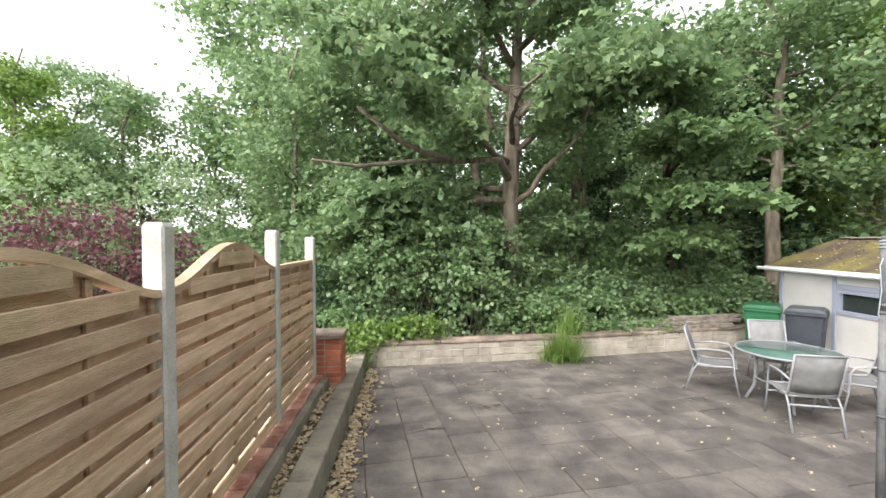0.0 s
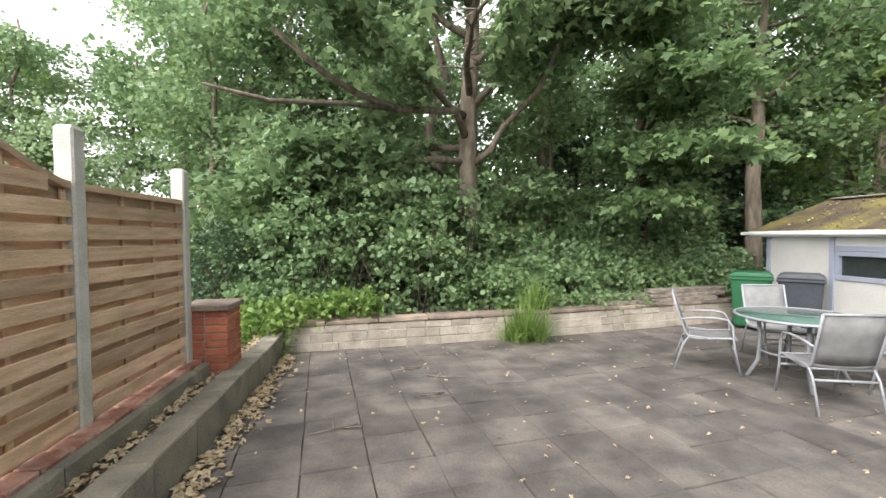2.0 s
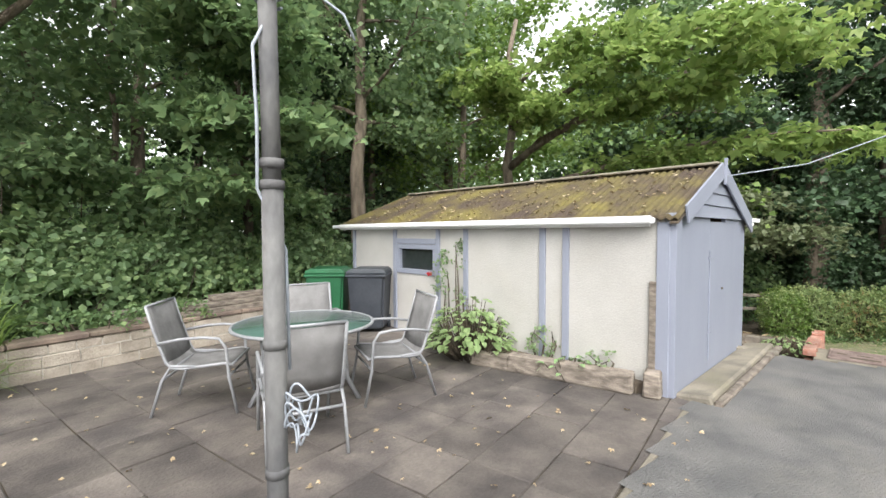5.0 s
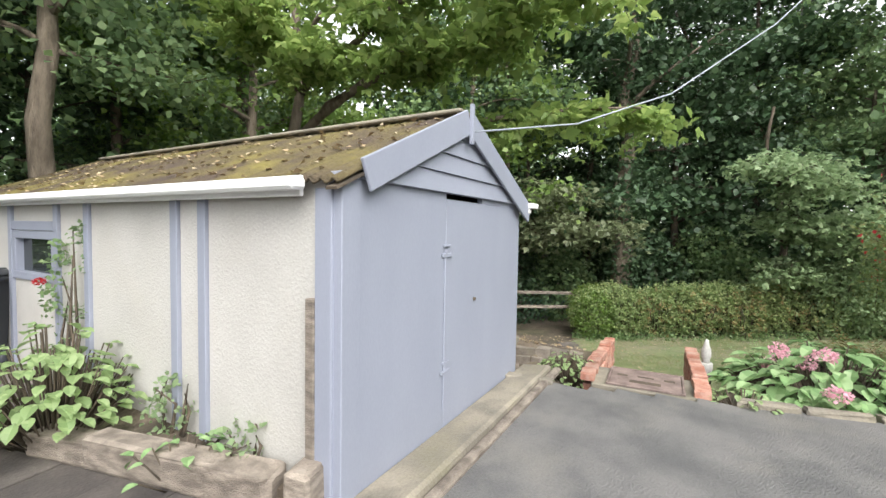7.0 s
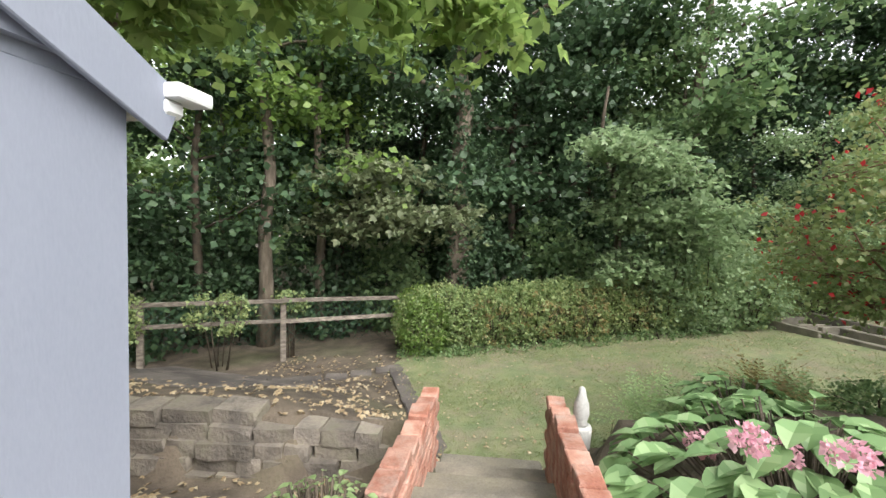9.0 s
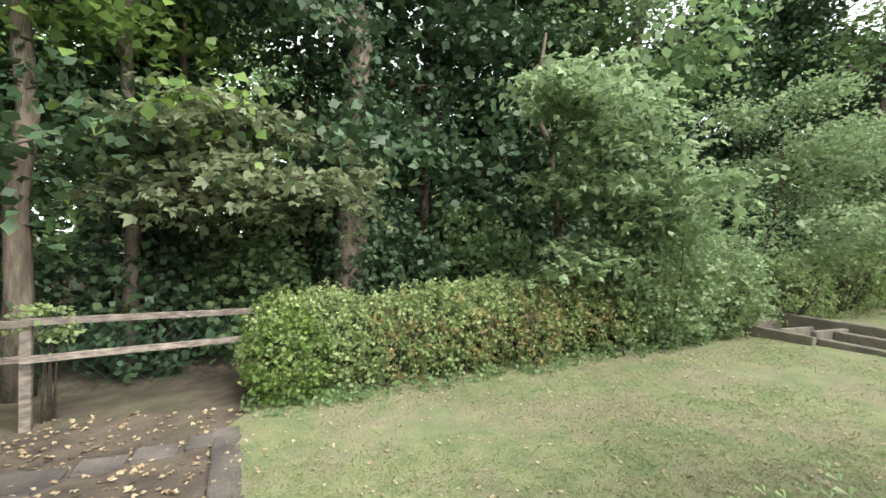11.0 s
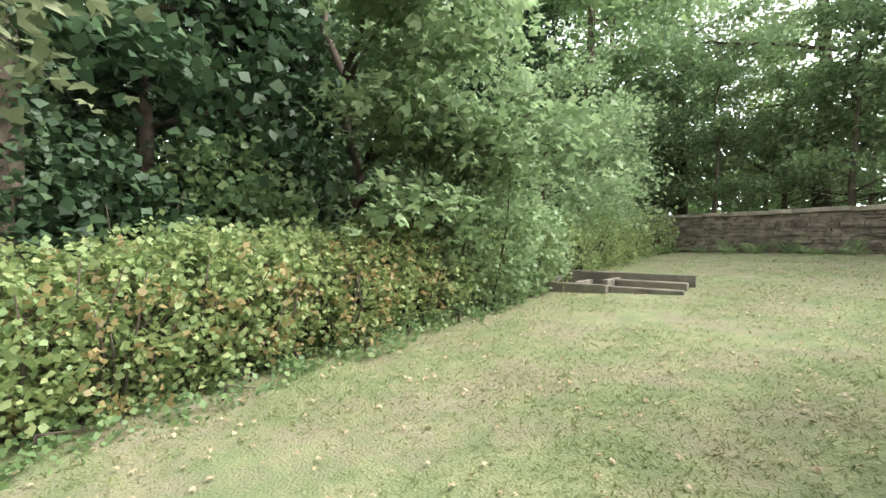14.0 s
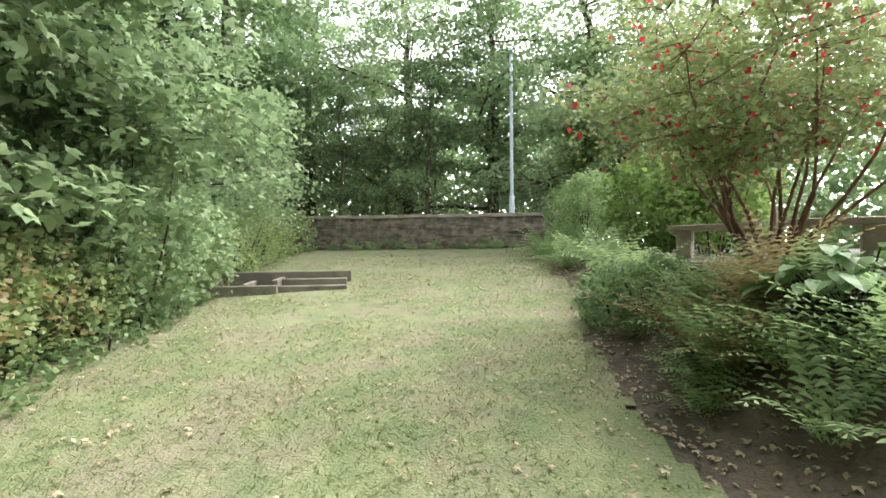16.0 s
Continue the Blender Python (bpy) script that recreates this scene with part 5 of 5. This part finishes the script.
# clipped bushes and left side
shrub("clipped_bush", [(-2.75, 10.2, 0.75, 0.5, 0.5, 0.5)], 2600, 0.05, L_DARK, "clipped round dark evergreen bush", seed=73)
shrub("conifer_bush", [(-3.3, 9.0, 0.9, 0.5, 0.5, 1.0)], 3500, 0.06, L_DARK, "dark green conifer bush beside the fence end", seed=74)
shrub("purple_shrub", [(-7.0, 8.2, 1.7, 1.2, 1.2, 1.2), (-5.9, 8.6, 1.5, 0.9, 0.9, 0.9), (-8.2, 8.4, 1.6, 1.2, 1.0, 1.4)], 6000, 0.09, L_PURPLE, "purple-leaved shrub beyond the fence", seed=75)
shrub("pale_shrub", [(-9.5, 9.5, 2.6, 1.6, 1.3, 1.7), (-7.2, 10.5, 2.6, 1.4, 1.2, 1.6)], 6000, 0.10, L_GREYG, "pale twiggy shrub beyond the fence", seed=76)
for k, (x, y, s, p) in enumerate(((-6.0, 13.5, 0.95, 1), (-9.0, 15.0, 0.8, 1), (-3.2, 12.6, 1.0, 1), (-13.0, 16.5, 0.8, 4), (-17.0, 17.0, 0.75, 1), (-12, 12.5, 0.6, 1), (-1.6, 13.6, 1.05, 1), (-4.6, 11.2, 0.8, 1), (-15, 13.5, 0.8, 4), (-11, 13.5, 0.85, 1), (-13, 12, 0.8, 4), (-14.5, 15.5, 0.95, 1))):
    me, bark, leaf, label = PROTO[p]
    tree(x, y, -0.6, me, bark, leaf, label, rz=50 * k, s=s)

# bramble hedge along the lawn
hedge = []
for k in range(13):
    f = k / 12
    x, y = 16.05 + 2.0 * f, 6.45 - 5.1 * f
    z = lawn_z(x, y)
    hedge.append((x + sg.uniform(-0.08, 0.08), y, z + 0.55 + 0.06 * math.sin(k * 1.7), 0.55, 0.5, 0.66 + 0.08 * math.sin(k * 2.3)))
shrub("bramble_hedge", hedge, 48000, 0.056, L_HEDGE, "unkempt bramble hedge with yellowing leaves", "hedge", seed=80, stems=16)
shrub("bramble_hedge", [(x - 0.2, y, z - 0.02, rx, ry, rz * 0.9) for x, y, z, rx, ry, rz in hedge[3:11:2]], 2400, 0.055, L_BROWN, "withered brown brambles on the hedge face", "hedge", seed=81, stems=14)
shrub("privet_bush", [(15.85, 6.35, -0.62, 0.5, 0.5, 0.62), (16.3, 6.6, -0.5, 0.5, 0.5, 0.6)], 5500, 0.055, L_LIGHT, "bright green small-leaved bush at the hedge end", "bush", seed=82)
shrub("tall_shrub", [(17.75, 1.35, 0.3, 0.75, 0.7, 1.2), (18.2, 0.4, 0.05, 0.7, 0.8, 0.9), (17.6, 2.0, 0.55, 0.6, 0.5, 1.25)], 12000, 0.075, L_GREYG, "pale green leafy shrub in the hedge line", seed=83)
shrub("spiraea_bush", [(18.15, 0.45, -0.1, 0.55, 0.7, 0.7), (18.7, -0.9, -0.05, 0.6, 0.8, 0.75), (19.4, -2.3, 0.1, 0.7, 0.9, 0.8)], 11000, 0.05, L_HEDGE, "twiggy yellow-green bush beside the cold frame", "bush", seed=84)
shrub("leafy_bush", [(20.1, -3.6, 0.25, 0.8, 0.9, 0.8), (20.7, -5.0, 0.45, 0.8, 0.9, 0.9), (20.9, -6.4, 0.5, 0.8, 0.7, 0.8)], 8000, 0.07, L_HEDGE, "mixed green bush at the end of the lawn", "bush", seed=85)
shrub("ground_ivy", [(x - 0.5, y - 0.12, lawn_z(x, y) + 0.05, 0.3, 0.4, 0.12) for x, y, *_ in hedge], 5000, 0.05, L_MID, "low ivy along the foot of the hedge", "climber", seed=86, stems=0 + 1)
shrub("fence_creeper", [(14.4, 9.6, -0.35, 0.5, 0.6, 0.35), (13.4, 10.9, -0.4, 0.6, 0.6, 0.5), (15.3, 8.8, -0.2, 0.3, 0.3, 0.2)], 2500, 0.07, L_HEDGE, "straggling creeper over the rail fence", "climber", seed=87)

# planting right of the lawn
def fronds(name, x, y, z, n, length, leaf, label, category, seed, width=0.09, arch=0.7):
    g = random.Random(seed)
    qs = []
    for k in range(n):
        a, el = g.uniform(0, 6.28), g.uniform(0.6, 1.3)
        ln = length * g.uniform(0.6, 1.1)
        p = Vector((x + g.uniform(-0.08, 0.08), y + g.uniform(-0.08, 0.08), z))
        d = Vector((math.cos(a) * math.cos(el), math.sin(a) * math.cos(el), math.sin(el)))
        side = Vector((-math.sin(a), math.cos(a), 0))
        m = 12
        for i in range(m):
            d = (d + Vector((0, 0, -arch / m * (1 + i * 0.14)))).normalized()
            q = p + d * (ln / m)
            w = width * math.sin(math.pi * (i + 1.3) / (m + 2)) * 2.0
            for sgn in (-1, 1):
                tip = p + side * sgn * w + d * (ln / m) * 0.6 + Vector((0, 0, -0.15 * w))
                qs.append([p, p + d * (ln / m) * 0.25 + side * sgn * w * 0.5, tip, p + d * (ln / m) * 0.75 + side * sgn * w * 0.55])
            p = q
    return thing(name, quads_mesh("fronds", np.array([[tuple(v) for v in q] for q in qs])), leaf, None, label, category, "ferns" if category == "fern" else "") if category else part(name, quads_mesh("fronds", np.array([[tuple(v) for v in q] for q in qs])), leaf, None)


for k, (x, y) in enumerate(((13.1, -3.4), (12.7, -2.6), (13.3, -4.6), (12.9, -4.0), (12.6, -1.8), (12.5, -0.9), (13.4, -5.6), (12.9, -5.4), (12.45, 0.2), (12.75, -0.3), (13.6, -6.6))):
    fronds("fern", x, y, ground_z(x, y) - 0.02, 26, 0.95 if k not in (5, 8, 9) else 0.6, L_FERN, "arching light green fern at the lawn edge", "fern", 200 + k)
for k in range(12):
    x = 14.2 + 0.62 * k + sg.uniform(-0.2, 0.2)
    y = -7.7 + 0.06 * k
    fronds("fern", x, y, ground_z(x, y), 12, sg.uniform(0.3, 0.6), L_FERN if k % 3 else L_MID, "small fern growing at the foot of the stone wall", "fern", 230 + k)
shrub("feathery_shrub", [(12.6, -5.0, 1.0, 0.7, 0.7, 0.8), (12.9, -6.2, 0.9, 0.7, 0.7, 0.8)], 7000, 0.07, L_FERN, "feathery pale green shrub beside the lawn", seed=90, up=0.2)
shrub("bright_shrub", [(11.6, -3.4, 0.95, 0.9, 0.9, 0.9), (11.2, -2.2, 0.9, 0.8, 0.7, 0.7), (10.6, -3.6, 1.2, 0.9, 0.9, 1.1)], 9000, 0.10, L_LIGHT, "bright lime green shrub in the bank", seed=91)
shrub("berry_bush", [(12.85, 0.75, -0.35, 0.38, 0.45, 0.32), (12.6, 1.3, -0.28, 0.4, 0.4, 0.32)], 5200, 0.045, L_MID, "low glossy green bush at the lawn edge", "bush", seed=92)
juniper = thing("juniper_bush", None, None, pose(0, 0, 0), "spreading low juniper with orange-tipped sprays", "bush")
for k in range(22):
    x, y = 12.42 + sg.uniform(-0.3, 0.3), 2.5 + sg.uniform(-0.75, 0.65)
    ob = fronds("spray", x, y, ground_z(x, y) + sg.uniform(0.0, 0.12), 26, sg.uniform(0.38, 0.58), L_BROWN if k % 4 == 0 else L_FERN, "", "", 700 + k, 0.03, 0.5)
    ob.parent = juniper


def broad_plant(name, x, y, z, n, size, label, seed, spread=0.4, rise=0.35, leaf=None):
    g = np.random.default_rng(seed)
    qs = []
    stems = []
    for k in range(n):
        a = g.uniform(0, 6.28)
        r = spread * math.sqrt(g.uniform(0, 1))
        c = np.array([x + r * math.cos(a), y + r * math.sin(a), z + rise * (1 - (r / spread) ** 2 * 0.7) * g.uniform(0.5, 1.15)])
        stems.append(rod((x + 0.3 * r * math.cos(a), y + 0.3 * r * math.sin(a), z - 0.1), tuple(c), 0.005, 4))
        d = np.array([math.cos(a + g.uniform(-0.6, 0.6)), math.sin(a + g.uniform(-0.6, 0.6)), g.uniform(-0.5, 0.25)])
        d /= np.linalg.norm(d)
        s = np.cross(d, [0, 0, 1])
        s /= np.linalg.norm(s)
        u = np.cross(s, d)
        ln = size * g.uniform(0.7, 1.2)
        prof = ((0.0, 0.03), (0.22, 0.28), (0.5, 0.36), (0.78, 0.24), (1.0, 0.01))
        for (t0, w0), (t1, w1) in zip(prof, prof[1:]):
            p0, p1 = c + d * ln * t0 - u * ln * 0.25 * t0 * t0, c + d * ln * t1 - u * ln * 0.25 * t1 * t1
            for sg_ in (-1, 1):
                qs.append([p0, p0 + s * sg_ * w0 * ln + u * w0 * ln * 0.35, p1 + s * sg_ * w1 * ln + u * w1 * ln * 0.35, p1])
    root = thing(name, None, None, pose(0, 0, 0), label, "plant")
    me = quads_mesh("leaves", np.array(qs))
    part("leaves", me, leaf or L_BIG, root)
    part("stem", tubes_mesh("stems", stems), M_TWIG, root, kind="stuff")
    return root


def flower_head(parent, x, y, z, r, leaf, seed, n=120, size=0.03, label="round pink flower head"):
    g = np.random.default_rng(seed)
    p = unit(g.normal(size=(n, 3))) * r * np.array([1, 1, 0.7]) + np.array([x, y, z])
    part("flower_head", quads_mesh("petals", leaf_quads(p, size, up=0.5, g=g)), leaf, parent, label)


hyd = broad_plant("hydrangea", 10.75, 2.65, -0.22, 380, 0.18, "hydrangea with large leaves and fading pink flower heads", 300, 0.85, 0.55)
for k, (x, y, z) in enumerate(((10.35, 3.05, 0.22), (10.55, 2.85, 0.10), (10.25, 2.75, 0.25), (10.8, 3.1, -0.02), (10.1, 2.25, 0.22), (9.95, 2.7, 0.02))):
    flower_head(hyd, x, y, z + 0.13, 0.075, L_PINK, 310 + k, 130, 0.032)
broad_plant("hydrangea", 10.2, 1.7, -0.12, 300, 0.15, "leafy hydrangea bush beside the drive", 301, 0.7, 0.5)
broad_plant("bergenia", 12.03, 2.52, -0.12, 120, 0.15, "clump of broad glossy green leaves", 302, 0.34, 0.22)
broad_plant("leafy_plant", 6.20, 6.90, 0.05, 320, 0.10, "pale green bushy plant beside the shed wall", 303, 0.50, 0.62, L_FERN)
broad_plant("leafy_plant", 6.45, 5.7, 0.1, 22, 0.09, "small weeds in the bed along the shed", 304, 0.25, 0.15)
broad_plant("leafy_plant", 9.80, 4.78, -0.14, 260, 0.05, "soft grey-green weeds beside the steps", 305, 0.32, 0.26, L_FERN)
broad_plant("leafy_plant", 9.75, 3.3, -0.06, 50, 0.07, "creeping green plant by the kerb", 306, 0.3, 0.16, L_FERN)
rose = shrub("rose", [(6.42, 7.75, 0.75, 0.1, 0.14, 0.5)], 260, 0.045, L_MID, "thin rose stem with a red bloom against the shed", "rose", seed=95, stems=3)
flower_head(rose, 6.35, 7.95, 0.92, 0.035, L_RED, 330, 50, 0.03, "single red bloom")
rose2 = shrub("rose", [(6.5, 7.45, 1.0, 0.06, 0.1, 0.45)], 160, 0.04, L_SYC, "thin climbing stem against the white wall", "rose", seed=96, stems=3)
shrub("weed", [(6.6, 6.15, 0.25, 0.1, 0.16, 0.24), (6.68, 5.5, 0.2, 0.08, 0.14, 0.2)], 420, 0.04, L_GREYG, "grey-green weeds along the white wall", "weed", seed=97, stems=4)

# fuchsia
fx, fy = 11.75, 1.0
fg = random.Random(77)
fz = ground_z(fx, fy)
tubes, cents = [], []
for k in range(18):
    a = k * 0.85
    pts = limb_path((fx + 0.1 * math.cos(a), fy + 0.1 * math.sin(a), fz - 0.1), (math.cos(a) * 0.46, math.sin(a) * 0.46, 1.0), fg.uniform(1.9, 2.6), 7, 0.012, fg)
    tubes.append((pts, [0.018 * (1 - 0.8 * q / 7) for q in range(8)], 6))
    for q in range(4, 8):
        for _ in range(4):
            b = fg.uniform(0, 6.28)
            sub = limb_path(pts[q], (math.cos(b), math.sin(b), fg.uniform(-0.2, 0.5)), fg.uniform(0.25, 0.5), 3, 0.08, fg)
            tubes.append((sub, [0.006, 0.005, 0.004, 0.003], 4))
            cents += [tuple(p) for p in sub[1:]]
fuchsia = thing("fuchsia_bush", None, None, pose(0, 0, 0), "tall fuchsia bush with red hanging flowers and bare stems", "bush")
M_REDSTEM = mat("red_stem", (0.14, 0.07, 0.05), (0.24, 0.13, 0.09), 8, 0.9, 0.4, 50)
part("stem", tubes_mesh("stems", tubes), M_REDSTEM, fuchsia, "reddish brown woody stems", kind="stuff")
part("leaves", quads_mesh("leaves", leaf_quads(sprays(cents, 26, 0.22, 0.7), 0.045)), leaf_mat("fuchsia_leaf", (0.16, 0.24, 0.085), (0.24, 0.31, 0.12), (0.38, 0.36, 0.18)), fuchsia)
fl = sprays(cents[::2], 2, 0.22, 0.7)
part("blossom", quads_mesh("flowers", leaf_quads(fl, 0.05, up=0.0, droop=2.0)), L_RED, fuchsia, "small red hanging flowers", kind="stuff")
# rockery on the bank
rk = thing("rockery_edge", None, None, pose(0, 0, 0), "row of rough stones edging the raised bed", "stones", kind="structure")
for k in range(14):
    x, y = 12.35 + 0.12 * math.sin(k), 2.0 - 0.3 * k
    part("stone", ROCKS[k % 7], M_ROCK, rk, m=pose(x, y, ground_z(x, y) + 0.02, 0, 0, 17 * k) @ Matrix.Diagonal((0.22, 0.3, 0.2, 1)))
for k, (x, y, w) in enumerate(((11.6, -0.6, 0.9), (10.9, 0.3, 0.8))):
    bench = thing("stone_slab_seat", box_mesh(w, 0.32, 0.07, 0.012, rough=0.008), M_STONE, pose(x, y, 0.30, rz=-25), "pale flat stone slab seat on two blocks", "seat", "stone slab seats")
    for sx in (-0.32, 0.32):
        part("support", box_mesh(0.16, 0.24, 0.34, 0.012, rough=0.006), M_STONE, bench, m=pose(sx * w, 0, -0.335))
pet = np.array([(12.3 + 0.35 * a, 1.0 + 0.5 * b, 0) for a, b in rng.normal(size=(700, 2)) * 0.5])
pet[:, 2] = [ground_z(a, b) + 0.015 for a, b, _ in pet]
thing("fallen_petals", quads_mesh("petals", leaf_quads(pet, 0.045, up=3)), L_RED, label="scatter of fallen red petals on the bed", category="petals", kind="stuff")

# ornamental grass by the stone wall
def grass_clump(name, x, y, z, n, length, leaf, label, seed):
    g = random.Random(seed)
    qs = []
    for k in range(n):
        a = g.uniform(0, 6.28)
        el = g.uniform(0.75, 1.5)
        ln = length * g.uniform(0.5, 1.1)
        d = Vector((math.cos(a) * math.cos(el), math.sin(a) * math.cos(el), math.sin(el)))
        side = Vector((-math.sin(a), math.cos(a), 0)) * 0.011
        p = Vector((x + g.gauss(0, 0.13 if n > 300 else 0.08), y + g.gauss(0, 0.06), z))
        for i in range(5):
            d = (d + Vector((0, 0, -0.14 - 0.09 * i))).normalized()
            q = p + d * ln / 5
            w0, w1 = 1 - i / 5, 1 - (i + 1) / 5 + 0.04
            qs.append([p - side * w0, p + side * w0, q + side * w1, q - side * w1])
            p = q
    return thing(name, quads_mesh("blades", np.array([[tuple(v) for v in q] for q in qs])), leaf, None, label, "grass")


grass_clump("ornamental_grass", 1.55, 8.60, 0.0, 430, 0.85, L_LIGHT, "arching clump of long grass against the stone wall", 400)
grass_clump("ornamental_grass", 1.8, 8.95, 0.4, 90, 0.85, L_LIGHT, "tall grass blades on top of the stone wall", 401)
for k, (x, y) in enumerate(((0.55, 3.55), (0.9, 3.6), (1.25, 3.62), (1.5, 3.7), (0.3, 3.5))):
    grass_clump("weed_tuft", x, y, 0.0, 40, 0.22, L_LIGHT, "tuft of bright weeds at the patio edge", 410 + k)
for k in range(3):
    thing("loose_brick", box_mesh(0.215, 0.1, 0.065, 0.006), M_BRICK_OLD, pose(1.95 + 0.03 * k, 3.95 + 0.02 * k, 0.005 + 0.066 * k, rz=20 + 12 * k), "loose weathered brick in a small stack", "brick", "loose bricks")

# lawn blades
gx, gy = rng.uniform(11.9, 21.5, 260000), rng.uniform(-8.6, 6.5, 260000)
near = np.hypot(gx - 13.8, gy - 3.0)
keepb = np.array([lawn_keep(a, b) for a, b in zip(gx, gy)]) & (rng.uniform(0, 1, 260000) < np.clip(1.3 - near / 9, 0.12, 1))
dens = np.array([noise.noise(Vector((a * 0.9, b * 0.9, 2))) for a, b in zip(gx, gy)])
keepb &= dens > rng.uniform(-0.6, 0.3, 260000)
bl = np.stack([gx[keepb], gy[keepb], np.array([ground_z(a, b) + 0.018 for a, b in zip(gx[keepb], gy[keepb])])], axis=1)
m = len(bl)
da = rng.uniform(0, 6.28, m)
hh = rng.uniform(0.010, 0.028, m)[:, None]
sidev = np.stack([np.cos(da), np.sin(da), np.zeros(m)], axis=1) * 0.004
tilt = np.concatenate([rng.normal(size=(m, 2)) * 1.5, np.ones((m, 1))], axis=1) * hh
thing("lawn_grass", quads_mesh("blades", np.stack([bl - sidev, bl + sidev, bl + tilt + sidev * 0.2, bl + tilt - sidev * 0.2], axis=1)), L_GRASS, label="short thin grass blades over the lawn", category="grass", kind="stuff")


# fallen leaves
def litter(name, pts, size, label, leaf=L_DEAD):
    thing(name, quads_mesh("litter", leaf_quads(np.array(pts), size, up=2.5, lobes=3)), leaf, label=label, category="leaves", kind="stuff")


lp = []
for k in range(900):
    s, o = tg.uniform(2.0, 6.9), 0.58 + abs(tg.gauss(0, 0.1))
    c = P0 + fd * s + fn * o
    lp.append((c.x, c.y, 0.022 + tg.uniform(0, 0.02)))
for k in range(500):
    c = P0 + fd * tg.uniform(1, 7) + fn * tg.uniform(0.2, 0.34)
    lp.append((c.x, c.y, 0.285 + tg.uniform(0, 0.02)))
litter("fallen_leaves", lp, 0.055, "drift of dry fallen leaves along the low wall")
lp = []
while len(lp) < 280:
    x, y = tg.uniform(-1.5, 6.6), tg.uniform(3.6, 9.8)
    if joint_keep(x, y) and joint_keep(x + 0.1, y + 0.15):
        lp.append((x, y, 0.02))
litter("patio_leaves", lp, 0.035, "scattered small dry leaves on the patio")
lp = []
while len(lp) < 2600:
    x, y = tg.uniform(12.2, 20), tg.uniform(-7.5, 6.4)
    if lawn_keep(x, y):
        lp.append((x, y, ground_z(x, y) + 0.04))
litter("lawn_leaves", lp, 0.032, "fallen leaves scattered on the lawn")
lp = [(x, y, ground_z(x, y) + 0.02) for x, y in ((tg.uniform(9.6, 15.5), tg.uniform(4.9, 8.8)) for _ in range(1600)) if not lawn_keep(x, y)]
litter("bed_leaves", lp, 0.05, "fallen leaves lying on the soil bed")
lp = [(b, y, ground_z(b, y) + 0.02) for b, y in ((bed_edge(y) + tg.gauss(-0.25, 0.35), y) for y in (tg.uniform(-5, 3.3) for _ in range(2400)))]
litter("border_leaves", lp, 0.034, "brown leaf litter along the border")
for k, (x, y) in enumerate(((-0.1, 7.2), (0.3, 6.9), (0.2, 6.3), (-0.5, 5.6))):
    g = random.Random(500 + k)
    tb = [([(x + g.uniform(-0.02, 0.02), y, 0.02), (x + g.uniform(-0.2, 0.2), y + g.uniform(-0.1, 0.1), 0.035), (x + g.uniform(-0.3, 0.3), y + g.uniform(-0.15, 0.15), 0.02)], [0.006, 0.005, 0.003], 5) for _ in range(4)]
    thing("fallen_twig", tubes_mesh("twig", tb), M_TIMBER, label="dry fallen twig lying on the patio", category="twig", group="fallen twigs")
